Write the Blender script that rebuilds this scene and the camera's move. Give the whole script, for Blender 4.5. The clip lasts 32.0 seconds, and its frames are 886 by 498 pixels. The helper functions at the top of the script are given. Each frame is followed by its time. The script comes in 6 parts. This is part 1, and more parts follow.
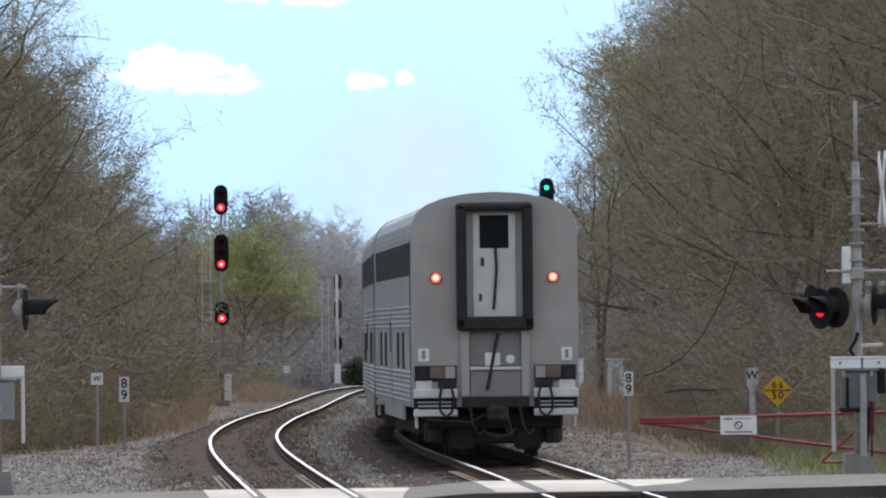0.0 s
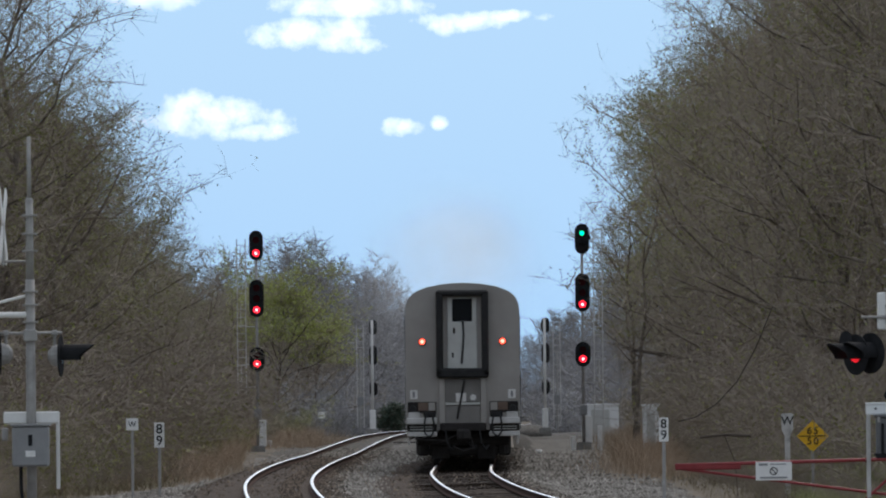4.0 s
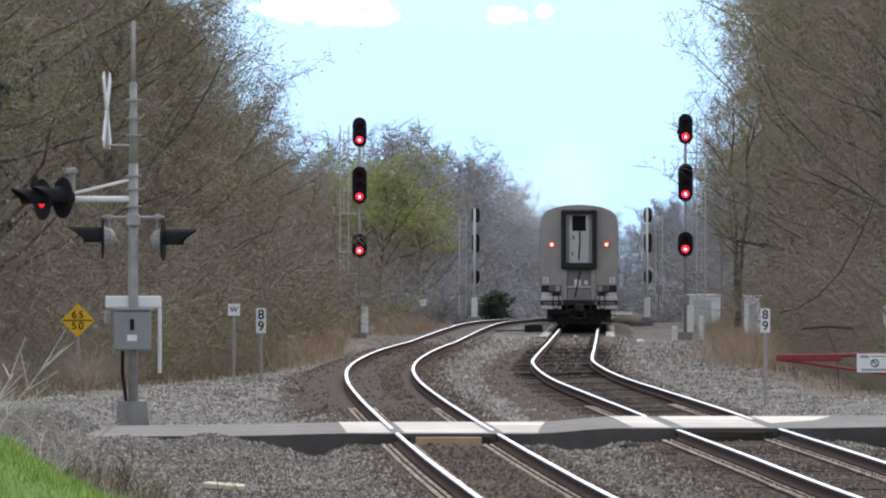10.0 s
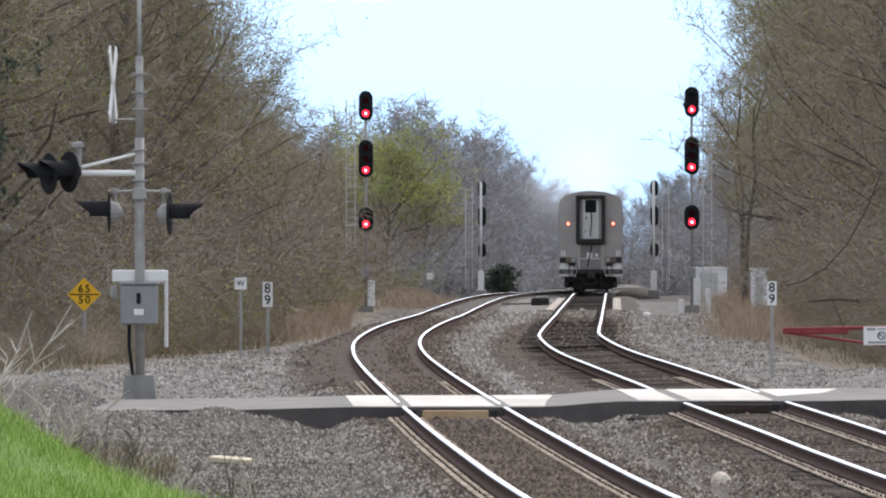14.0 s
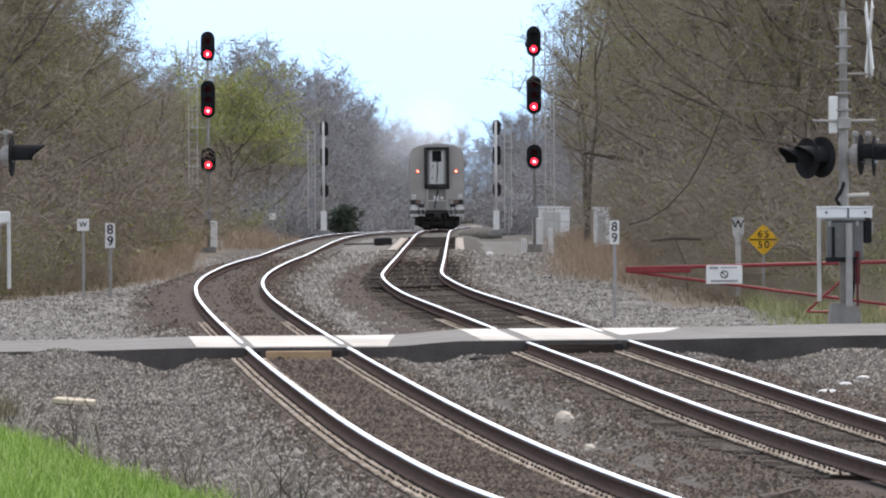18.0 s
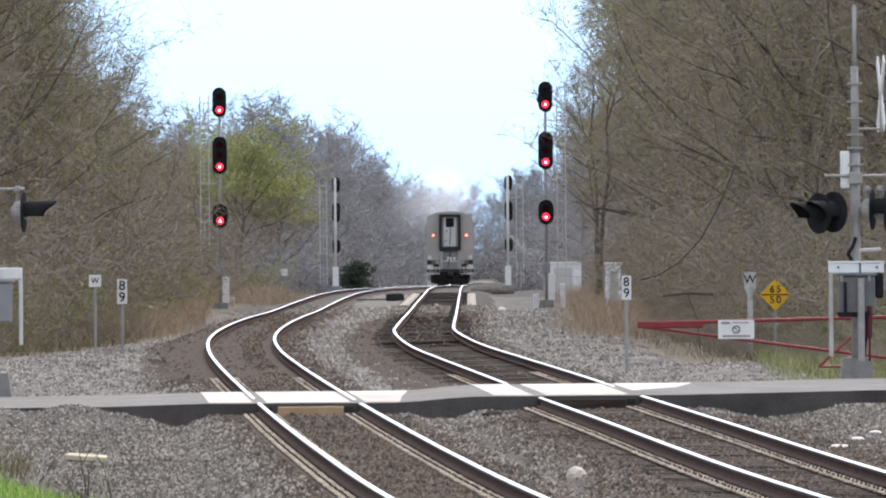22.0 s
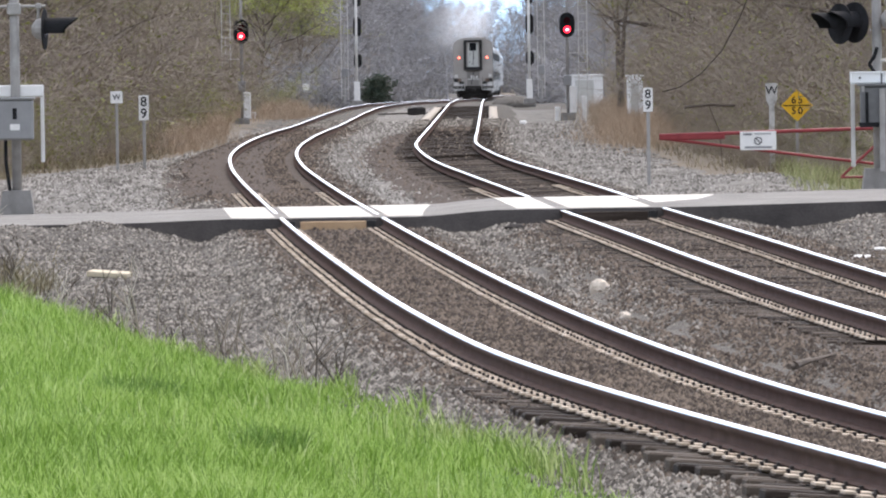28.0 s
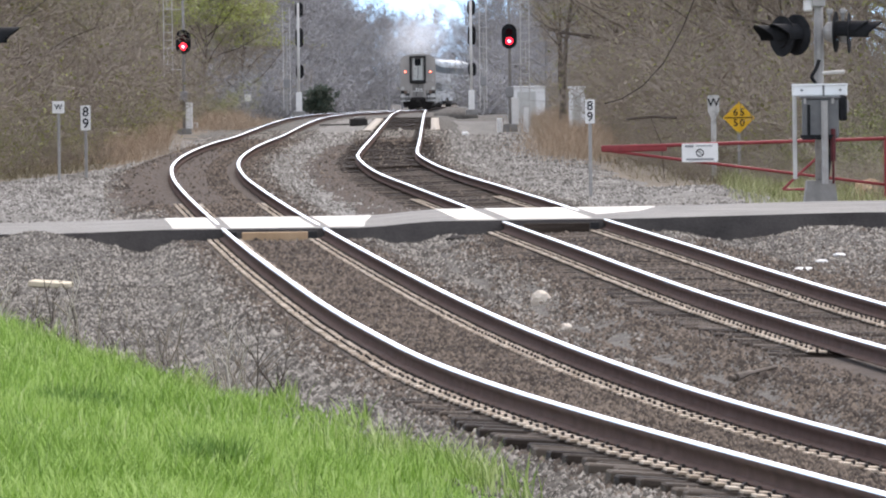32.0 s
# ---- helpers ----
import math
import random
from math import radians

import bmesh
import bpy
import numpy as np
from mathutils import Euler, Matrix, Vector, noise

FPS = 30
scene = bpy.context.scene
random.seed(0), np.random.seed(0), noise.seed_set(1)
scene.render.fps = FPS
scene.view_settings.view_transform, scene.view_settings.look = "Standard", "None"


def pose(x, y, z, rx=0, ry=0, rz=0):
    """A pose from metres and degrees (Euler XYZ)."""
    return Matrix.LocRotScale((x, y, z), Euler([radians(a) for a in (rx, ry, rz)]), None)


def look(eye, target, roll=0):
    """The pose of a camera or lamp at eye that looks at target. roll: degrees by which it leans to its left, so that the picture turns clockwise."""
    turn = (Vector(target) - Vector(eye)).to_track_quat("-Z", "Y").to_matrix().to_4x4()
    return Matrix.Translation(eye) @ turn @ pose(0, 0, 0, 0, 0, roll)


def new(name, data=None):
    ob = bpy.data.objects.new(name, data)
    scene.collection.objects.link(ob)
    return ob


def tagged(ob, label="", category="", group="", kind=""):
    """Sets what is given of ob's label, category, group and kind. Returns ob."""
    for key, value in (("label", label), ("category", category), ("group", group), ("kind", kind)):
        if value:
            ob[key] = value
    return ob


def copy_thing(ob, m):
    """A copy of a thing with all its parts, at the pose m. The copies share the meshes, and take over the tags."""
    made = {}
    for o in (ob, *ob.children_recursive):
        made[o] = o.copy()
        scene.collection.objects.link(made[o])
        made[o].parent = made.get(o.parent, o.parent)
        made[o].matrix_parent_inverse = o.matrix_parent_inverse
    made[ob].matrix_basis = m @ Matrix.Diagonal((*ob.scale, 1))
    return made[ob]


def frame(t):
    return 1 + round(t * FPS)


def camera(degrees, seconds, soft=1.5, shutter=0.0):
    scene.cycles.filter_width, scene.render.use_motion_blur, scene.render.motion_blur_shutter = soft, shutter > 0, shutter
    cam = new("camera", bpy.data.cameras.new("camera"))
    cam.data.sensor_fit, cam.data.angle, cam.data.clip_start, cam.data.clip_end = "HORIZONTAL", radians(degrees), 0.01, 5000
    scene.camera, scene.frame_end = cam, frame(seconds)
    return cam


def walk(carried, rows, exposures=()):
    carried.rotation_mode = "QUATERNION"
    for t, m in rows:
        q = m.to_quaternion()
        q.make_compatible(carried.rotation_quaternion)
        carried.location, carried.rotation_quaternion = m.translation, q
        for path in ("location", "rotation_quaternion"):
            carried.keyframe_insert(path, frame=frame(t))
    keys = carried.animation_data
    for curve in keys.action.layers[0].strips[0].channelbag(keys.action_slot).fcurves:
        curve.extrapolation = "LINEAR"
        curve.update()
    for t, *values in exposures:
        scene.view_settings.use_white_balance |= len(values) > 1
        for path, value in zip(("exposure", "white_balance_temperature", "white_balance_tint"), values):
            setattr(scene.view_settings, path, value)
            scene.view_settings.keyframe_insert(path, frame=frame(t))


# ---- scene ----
F_DEG = 5.611
EYE = (0.0, 0.0, 2.3)
cam = camera(F_DEG, 32.0, soft=2.1)


def aim(right, up, roll):
    """The camera's pose from its turn to the right, its tilt upwards and its roll, in degrees."""
    a, b = radians(right), radians(up)
    far = Vector((math.sin(a) * math.cos(b), math.cos(a) * math.cos(b), math.sin(b))) * 100
    return look(EYE, Vector(EYE) + far, roll)


PATH = [(0, 0.1472, 0.6075, -0.611), (0.5, 0.2569, 0.5941, -0.709), (1, 0.2477, 0.7044, -0.794), (1.5, -0.0834, 0.7494, -0.765), (2, 0.0753, 0.6941, -0.976), (2.5, 0.0178,
        0.7069, -0.949), (4.5, -0.1528, 0.9657, -0.420), (5, -0.3082, 0.9989, -0.230), (5.5, -0.5220, 0.9703, -0.044), (6, -0.4988, 0.9432, 0.220), (6.5, -0.5171, 0.8936, 0.093),
        (7, -0.5229, 0.7486, -0.123), (7.5, -0.8446, 0.4891, -0.144), (8, -1.0446, 0.3505, 0.007), (8.5, -1.0251, 0.2394, 0.214), (9, -0.9018, 0.1829, 0.106), (9.5, -0.8100,
        0.1942, -0.026), (10, -0.7287, 0.1930, 0.013), (10.5, -0.7405, 0.1380, 0.056), (11, -0.7494, 0.0615, 0.106), (11.5, -0.8719, -0.0164, 0.084), (12, -1.1365, -0.1013,
        0.226), (12.5, -1.0627, -0.1612, -0.084), (13, -0.9304, -0.1393, -0.211), (13.5, -0.8003, -0.0575, -0.205), (14, -0.7697, 0.0247, -0.091), (14.5, -0.5660, 0.0476,
        -0.417), (16.5, -0.1606, 0.0569, -0.563), (17, -0.1027, -0.1913, -0.442), (17.5, 0.0492, -0.3669, -0.406), (18, 0.2261, -0.3585, -0.323), (18.5, 0.2599, -0.2849, -0.485),
        (19, 0.0394, -0.2674, -0.572), (19.5, -0.0867, -0.2636, -0.310), (20, 0.0256, -0.2334, -0.244), (20.5, 0.1714, -0.1547, -0.054), (21, 0.2421, -0.0890, -0.111), (21.5,
        0.2145, -0.0325, -0.218), (22, 0.1529, -0.0060, -0.413), (22.5, 0.1345, 0.0211, -0.534), (23, 0.1011, 0.0095, -0.431), (23.5, 0.1485, -0.3079, 0.057), (24, 0.1622,
        -0.5492, -0.134), (24.5, -0.2680, -0.8928, -0.174), (25, -0.3509, -1.1120, -0.647), (25.5, -0.3616, -1.1977, -0.728), (27.5, -0.1666, -1.0991, -0.784), (28, 0.0002,
        -1.1851, -0.889), (28.5, 0.1340, -1.2678, -0.770), (29, 0.2188, -1.2769, -0.445), (29.5, 0.2830, -1.2039, -0.614), (30, 0.3557, -1.1116, -0.614), (30.5, 0.4062, -1.1073,
        -0.739), (31, 0.4823, -1.1185, -0.830), (31.5, 0.4581, -1.1308, -0.773), (32, 0.3719, -1.1198, -0.696)]
EXPOSURES = [(0, -0.12, 6050, 12), (1.2, -0.2, 6000, 12), (2.5, -0.40, 5910, 11), (4.5, -0.66, 5960, 10), (6.5, -0.68, 5990, 10), (7.5, -0.45, 6020, 11), (8.5, -0.11, 6020, 12), (11, 0.06, 6010, 13), (13, 0.27, 6100, 14), (14.5, 0.20, 6100, 14), (17, 0.08, 6000, 14),
             (18, 0.24, 6100, 14), (19, 0.38, 6150, 14), (22, 0.36, 6100, 14), (24, 0.26, 6080, 14), (25.5, 0.52, 6110, 15), (32, 0.59, 6110, 15)]
walk(cam, [(t, aim(a, b, c)) for t, a, b, c in PATH], EXPOSURES)

# ---- sky and sun ----
SUN_AZ, SUN_EL = radians(12), radians(46)
sun = new("sun", bpy.data.lights.new("sun", "SUN"))
sun.data.energy, sun.data.angle, sun.data.color = 2.5, radians(40), (1.0, 0.87, 0.72)
sun.matrix_basis = look((0, 0, 50), Vector((0, 0, 50)) - Vector((math.sin(SUN_AZ) * math.cos(SUN_EL), math.cos(SUN_AZ) * math.cos(SUN_EL), math.sin(SUN_EL))))


def nodes_of(owner):
    owner.use_nodes = True
    tree = owner.node_tree
    tree.nodes.clear()

    def add(kind, **values):
        node = tree.nodes.new(kind)
        for key, value in values.items():
            if key in node.inputs:
                node.inputs[key].default_value = value
        return node
    return tree, add, tree.links.new


def math_node(add, link, op, a, b=None, clamp=False):
    node = add("ShaderNodeMath")
    node.operation, node.use_clamp = op, clamp
    for slot, value in zip(node.inputs, (a, b)):
        if value is None:
            continue
        if isinstance(value, (int, float)):
            slot.default_value = value
        else:
            link(value, slot)
    return node.outputs[0]


# clouds: right and up of the view's axis in thousandths, half width, half height
CLOUDS = [(-17.8, 33.6, 8.6, 2.3), (-20.5, 35.0, 3.6, 2.0), (-13.5, 32.2, 5.0, 1.2), (3.3, 32.3, 2.6, 1.0), (2.2, 32.6, 1.2, 1.0), (7.5, 33.0, 1.0, 0.95),
          (-6.0, 43.0, 8.0, 2.0), (-3.0, 46.0, 9.0, 1.6), (-1.5, 41.6, 3.5, 1.1), (10.5, 44.0, 5.5, 1.1), (15.0, 44.6, 4.5, 0.8), (8.0, 43.6, 2.2, 1.2),
          (-11.0, 50.0, 10.0, 1.8), (14.0, 51.0, 9.0, 1.5), (-24.0, 47.0, 6.0, 1.5)]
world = bpy.data.worlds.new("world")
scene.world = world
tree, add, link = nodes_of(world)
sky = add("ShaderNodeTexSky")
sky.sky_type, sky.sun_disc, sky.sun_elevation, sky.sun_rotation = "NISHITA", False, SUN_EL, SUN_AZ
sky.air_density, sky.dust_density = 1.0, 1.2
coord = add("ShaderNodeTexCoord")
split = add("ShaderNodeSeparateXYZ")
link(coord.outputs["Generated"], split.inputs[0])
ahead = math_node(add, link, "MAXIMUM", split.outputs["Y"], 0.05)
wide = math_node(add, link, "MULTIPLY", math_node(add, link, "DIVIDE", split.outputs["X"], ahead), 1000.0)
high = math_node(add, link, "MULTIPLY", math_node(add, link, "DIVIDE", split.outputs["Z"], ahead), 1000.0)
flat = add("ShaderNodeCombineXYZ")
link(wide, flat.inputs[0]), link(high, flat.inputs[1])
fluff = add("ShaderNodeTexNoise", Scale=0.32, Detail=6.0, Roughness=0.6)
link(flat.outputs[0], fluff.inputs["Vector"])
cover = None
for cx, cy, rx, ry in CLOUDS:
    cx, cy = cx - 9.0, cy - 3.2
    dx = math_node(add, link, "POWER", math_node(add, link, "DIVIDE", math_node(add, link, "SUBTRACT", wide, cx), rx), 2.0)
    dy = math_node(add, link, "POWER", math_node(add, link, "DIVIDE", math_node(add, link, "SUBTRACT", high, cy), ry), 2.0)
    one = math_node(add, link, "SUBTRACT", 1.0, math_node(add, link, "ADD", dx, dy))
    cover = one if cover is None else math_node(add, link, "MAXIMUM", cover, one)
billow = math_node(add, link, "MULTIPLY", math_node(add, link, "SUBTRACT", fluff.outputs["Fac"], 0.5), 3.4)
cover = math_node(add, link, "MULTIPLY", math_node(add, link, "ADD", cover, billow), 0.62, True)
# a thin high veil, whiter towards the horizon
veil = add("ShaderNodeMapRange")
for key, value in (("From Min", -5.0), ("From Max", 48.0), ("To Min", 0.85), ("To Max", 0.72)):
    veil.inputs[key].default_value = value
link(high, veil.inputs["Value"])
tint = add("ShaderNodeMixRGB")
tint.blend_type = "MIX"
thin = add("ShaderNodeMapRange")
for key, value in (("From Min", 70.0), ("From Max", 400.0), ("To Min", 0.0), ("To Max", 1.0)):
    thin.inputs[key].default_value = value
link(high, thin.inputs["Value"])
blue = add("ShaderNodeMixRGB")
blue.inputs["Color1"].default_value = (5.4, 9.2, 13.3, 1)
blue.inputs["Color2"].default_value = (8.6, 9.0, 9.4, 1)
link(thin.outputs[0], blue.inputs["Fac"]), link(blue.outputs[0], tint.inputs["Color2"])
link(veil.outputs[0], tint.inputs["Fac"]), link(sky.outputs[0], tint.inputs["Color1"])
mix = add("ShaderNodeMixRGB")
mix.inputs["Color2"].default_value = (18.0, 18.5, 19.0, 1)
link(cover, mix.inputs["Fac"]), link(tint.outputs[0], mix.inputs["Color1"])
back = add("ShaderNodeBackground", Strength=0.12)
out = add("ShaderNodeOutputWorld")
link(mix.outputs[0], back.inputs["Color"]), link(back.outputs[0], out.inputs[0])


# ---- materials ----
def stuff_material(name, colours, scale=8.0, rough=0.85, metal=0.0, bump=0.0, fine=60.0, random_by=None, spread=0.25, detail=4.0, spec=0.3, stretch=(1, 1, 1)):
    """A surface that mixes two or three colours at two scales, with relief; random_by: 'object' or 'island' varies the pieces."""
    m = bpy.data.materials.new(name)
    tree, add, link = nodes_of(m)
    coord = add("ShaderNodeTexCoord")
    place = add("ShaderNodeMapping")
    place.inputs["Scale"].default_value = stretch
    link(coord.outputs["Object"], place.inputs[0])
    big = add("ShaderNodeTexNoise", Scale=scale, Detail=detail, Roughness=0.6)
    small = add("ShaderNodeTexNoise", Scale=fine, Detail=3.0, Roughness=0.7)
    link(place.outputs[0], big.inputs["Vector"]), link(place.outputs[0], small.inputs["Vector"])
    value = math_node(add, link, "ADD", math_node(add, link, "MULTIPLY", big.outputs["Fac"], 0.65), math_node(add, link, "MULTIPLY", small.outputs["Fac"], 0.35))
    if random_by:
        info = add("ShaderNodeObjectInfo" if random_by == "object" else "ShaderNodeNewGeometry")
        rnd = info.outputs["Random" if random_by == "object" else "Random Per Island"]
        value = math_node(add, link, "ADD", value, math_node(add, link, "MULTIPLY", math_node(add, link, "SUBTRACT", rnd, 0.5), spread * 2))
    ramp = add("ShaderNodeValToRGB")
    marks = ramp.color_ramp.elements
    stops = [0.33, 0.67] if len(colours) == 2 else [0.3, 0.5, 0.7]
    while len(marks) < len(colours):
        marks.new(0.5)
    for mark, stop, colour in zip(marks, stops, colours):
        mark.position, mark.color = stop, (*colour, 1)
    link(value, ramp.inputs[0])
    shader = add("ShaderNodeBsdfPrincipled", Roughness=rough, Metallic=metal)
    shader.inputs["Specular IOR Level"].default_value = spec
    link(ramp.outputs[0], shader.inputs["Base Color"])
    if bump:
        relief = add("ShaderNodeBump", Strength=bump, Distance=0.02)
        link(small.outputs["Fac"], relief.inputs["Height"])
        link(relief.outputs[0], shader.inputs["Normal"])
    out = add("ShaderNodeOutputMaterial")
    link(shader.outputs[0], out.inputs[0])
    return m


def glow_material(name, colour, strength):
    m = bpy.data.materials.new(name)
    tree, add, link = nodes_of(m)
    shader = add("ShaderNodeEmission", Strength=strength)
    shader.inputs["Color"].default_value = (*colour, 1)
    out = add("ShaderNodeOutputMaterial")
    link(shader.outputs[0], out.inputs[0])
    return m


def glass_material(name, colour, rough=0.08):
    m = bpy.data.materials.new(name)
    tree, add, link = nodes_of(m)
    shader = add("ShaderNodeBsdfPrincipled", Roughness=rough)
    shader.inputs["Base Color"].default_value = (*colour, 1)
    shader.inputs["Specular IOR Level"].default_value = 0.06
    out = add("ShaderNodeOutputMaterial")
    link(shader.outputs[0], out.inputs[0])
    return m


def smoke_material(name):
    """Thin exhaust: mostly clear, denser in its middle and in wisps."""
    m = bpy.data.materials.new(name)
    tree, add, link = nodes_of(m)
    coord = add("ShaderNodeTexCoord")
    split = add("ShaderNodeSeparateXYZ")
    link(coord.outputs["Object"], split.inputs[0])
    wisp = add("ShaderNodeTexNoise", Scale=0.4, Detail=2.0, Roughness=0.5)
    link(coord.outputs["Object"], wisp.inputs["Vector"])
    square = lambda s: math_node(add, link, "MULTIPLY", s, s)
    rim = math_node(add, link, "DIVIDE", math_node(add, link, "ADD", square(split.outputs["X"]), square(split.outputs["Z"])), 9.0)
    core = square(math_node(add, link, "SUBTRACT", 1.0, rim, True))
    dense = math_node(add, link, "MULTIPLY", math_node(add, link, "SUBTRACT", wisp.outputs["Fac"], 0.28, True), core)
    dense = math_node(add, link, "MULTIPLY", dense, 0.42, True)
    clear = add("ShaderNodeBsdfTransparent")
    body = add("ShaderNodeBsdfTranslucent")
    body.inputs["Color"].default_value = (0.82, 0.86, 0.92, 1)
    mix = add("ShaderNodeMixShader")
    link(dense, mix.inputs[0]), link(clear.outputs[0], mix.inputs[1]), link(body.outputs[0], mix.inputs[2])
    out = add("ShaderNodeOutputMaterial")
    link(mix.outputs[0], out.inputs[0])
    return m


SM = stuff_material
M_BALLAST = SM("ballast_bed", [(0.041, 0.036, 0.030), (0.087, 0.078, 0.067), (0.185, 0.170, 0.150)], 6.0, 0.95, bump=1.0, fine=24.0)
M_STONE = SM("crushed_stone", [(0.052, 0.046, 0.039), (0.106, 0.095, 0.082), (0.30, 0.274, 0.240)], 0.5, 0.95, random_by="island", spread=0.26, fine=30.0)
M_SOIL = SM("brown_cess", [(0.028, 0.019, 0.014), (0.055, 0.039, 0.029), (0.095, 0.071, 0.053)], 1.5, 0.95, bump=0.5, fine=30.0)
M_PALE = SM("pale_limestone_fines", [(0.075, 0.069, 0.060), (0.165, 0.155, 0.139), (0.30, 0.285, 0.262)], 1.1, 0.95, bump=1.0, fine=9.0, detail=8.0)
M_BROWN_STONE = SM("brown_stained_stone", [(0.030, 0.022, 0.017), (0.062, 0.047, 0.036), (0.155, 0.122, 0.093)], 0.5, 0.95, random_by="island", spread=0.25, fine=30.0)
M_PALE_STONE = SM("pale_limestone_chips", [(0.075, 0.068, 0.060), (0.155, 0.145, 0.130), (0.36, 0.342, 0.315)], 0.5, 0.95, random_by="island", spread=0.22, fine=30.0)
M_EARTH = SM("woodland_floor", [(0.075, 0.060, 0.043), (0.135, 0.110, 0.080), (0.215, 0.178, 0.130)], 0.3, 0.95, bump=0.4, fine=6.0)
M_RAIL = SM("rusty_rail", [(0.068, 0.042, 0.034), (0.115, 0.076, 0.063)], 3.0, 0.95, bump=0.1, fine=40.0, spec=0.08)
M_HEAD = SM("polished_rail_head", [(0.80, 0.80, 0.81), (0.93, 0.93, 0.94)], 4.0, 0.33, 1.0)
M_TIE = SM("creosoted_timber", [(0.022, 0.015, 0.011), (0.048, 0.035, 0.026), (0.10, 0.078, 0.06)], 4.0, 0.9, bump=0.5, fine=40.0, random_by="object", stretch=(0.3, 3, 3))
M_PLATE = SM("tie_plate_steel", [(0.34, 0.265, 0.19), (0.58, 0.48, 0.37)], 6.0, 0.8, 0.0, random_by="island")
M_SPIKE = SM("dark_spike_steel", [(0.03, 0.025, 0.022), (0.06, 0.05, 0.045)], 6.0, 0.7)
M_ASPHALT = SM("worn_asphalt", [(0.135, 0.128, 0.118), (0.26, 0.247, 0.228)], 0.8, 0.9, bump=0.3, fine=40.0)
# dark asphalt; shade of road sides and panel bodies is put into this colour
M_ASPHALT_EDGE = SM("dark_and_shaded_asphalt", [(0.030, 0.026, 0.024), (0.066, 0.058, 0.053)], 1.5, 0.95, bump=0.4, fine=25.0)
M_PANEL = SM("pale_crossing_panel", [(0.34, 0.31, 0.26), (0.66, 0.62, 0.545)], 1.2, 0.6, bump=0.15, fine=30.0, random_by="object", spread=0.1)
M_STRIP = SM("weathered_grey_plank", [(0.34, 0.30, 0.25), (0.52, 0.465, 0.39)], 2.0, 0.85, bump=0.2)
M_PANEL_END = SM("tan_panel_end", [(0.42, 0.28, 0.155), (0.56, 0.39, 0.235)], 3.0, 0.8, bump=0.2)
M_PLANK = SM("tan_plank", [(0.50, 0.42, 0.30), (0.68, 0.59, 0.44)], 3.0, 0.8, bump=0.2)
M_GALV = SM("galvanised_steel", [(0.27, 0.255, 0.24), (0.41, 0.392, 0.37)], 5.0, 0.6, 0.15, bump=0.05)
M_LADDER = SM("pale_galvanised_ladder", [(0.46, 0.44, 0.41), (0.62, 0.60, 0.57)], 5.0, 0.6, 0.1)
M_DARKBOX = SM("dark_grey_case", [(0.11, 0.11, 0.11), (0.17, 0.168, 0.165)], 4.0, 0.5)
M_GREYBOX = SM("grey_painted_cabinet", [(0.22, 0.218, 0.218), (0.30, 0.297, 0.295)], 3.0, 0.5)
M_BLACK = SM("black_painted_metal", [(0.012, 0.012, 0.013), (0.03, 0.03, 0.032)], 5.0, 0.85, spec=0.08)
M_WHITE = SM("white_paint", [(0.70, 0.68, 0.65), (0.84, 0.82, 0.79)], 4.0, 0.6, bump=0.05)
M_PEELED = SM("weathered_white_paint", [(0.22, 0.20, 0.18), (0.55, 0.53, 0.50), (0.68, 0.66, 0.63)], 5.0, 0.8, bump=0.2)
M_YELLOW = SM("yellow_sign_sheet", [(0.72, 0.40, 0.012), (0.86, 0.50, 0.02)], 4.0, 0.5)
M_RED = SM("red_painted_tube", [(0.19, 0.026, 0.029), (0.29, 0.046, 0.048)], 5.0, 0.5)
M_MAROON = SM("dark_maroon_paint", [(0.07, 0.012, 0.014), (0.12, 0.022, 0.024)], 5.0, 0.6)
M_CONCRETE = SM("grey_concrete", [(0.19, 0.18, 0.168), (0.32, 0.305, 0.285)], 4.0, 0.9, bump=0.3)
M_TRAIN = SM("stainless_steel_side", [(0.38, 0.375, 0.365), (0.50, 0.495, 0.48)], 0.8, 0.42, 0.45, bump=0.02)
M_TRAIN_END = SM("dusty_grey_end", [(0.31, 0.288, 0.262), (0.42, 0.393, 0.36)], 1.0, 0.6, 0.1, bump=0.04)
M_TRAIN_DARK = SM("undercarriage_grime", [(0.018, 0.016, 0.015), (0.045, 0.04, 0.037)], 4.0, 0.85)
M_RUBBER = SM("black_rubber", [(0.015, 0.015, 0.016), (0.035, 0.034, 0.033)], 5.0, 0.75)
M_DOOR = SM("pale_door_paint", [(0.52, 0.52, 0.49), (0.66, 0.66, 0.62)], 2.0, 0.5)
M_STEP = SM("worn_grey_step_paint", [(0.48, 0.465, 0.44), (0.68, 0.66, 0.63)], 3.0, 0.6)
M_TRAIN_PANEL = SM("dark_grey_end_panel", [(0.19, 0.178, 0.165), (0.28, 0.263, 0.243)], 1.5, 0.65, 0.1)
M_RUST = SM("brown_dusty_metal", [(0.13, 0.09, 0.068), (0.21, 0.155, 0.12)], 3.0, 0.8)
M_BRIGHT = SM("bright_white_cabinet_paint", [(0.80, 0.80, 0.79), (0.90, 0.90, 0.89)], 2.0, 0.5)
M_ALU = SM("pale_grey_aluminium", [(0.24, 0.242, 0.25), (0.33, 0.332, 0.34)], 1.2, 0.5, 0.1)
M_GLASS = glass_material("dark_tinted_glass", (0.012, 0.013, 0.015), 0.3)
M_BARK = SM("grey_brown_bark", [(0.055, 0.043, 0.034), (0.10, 0.080, 0.064), (0.17, 0.139, 0.113)], 3.0, 0.95, bump=0.4, random_by="object", spread=0.12)
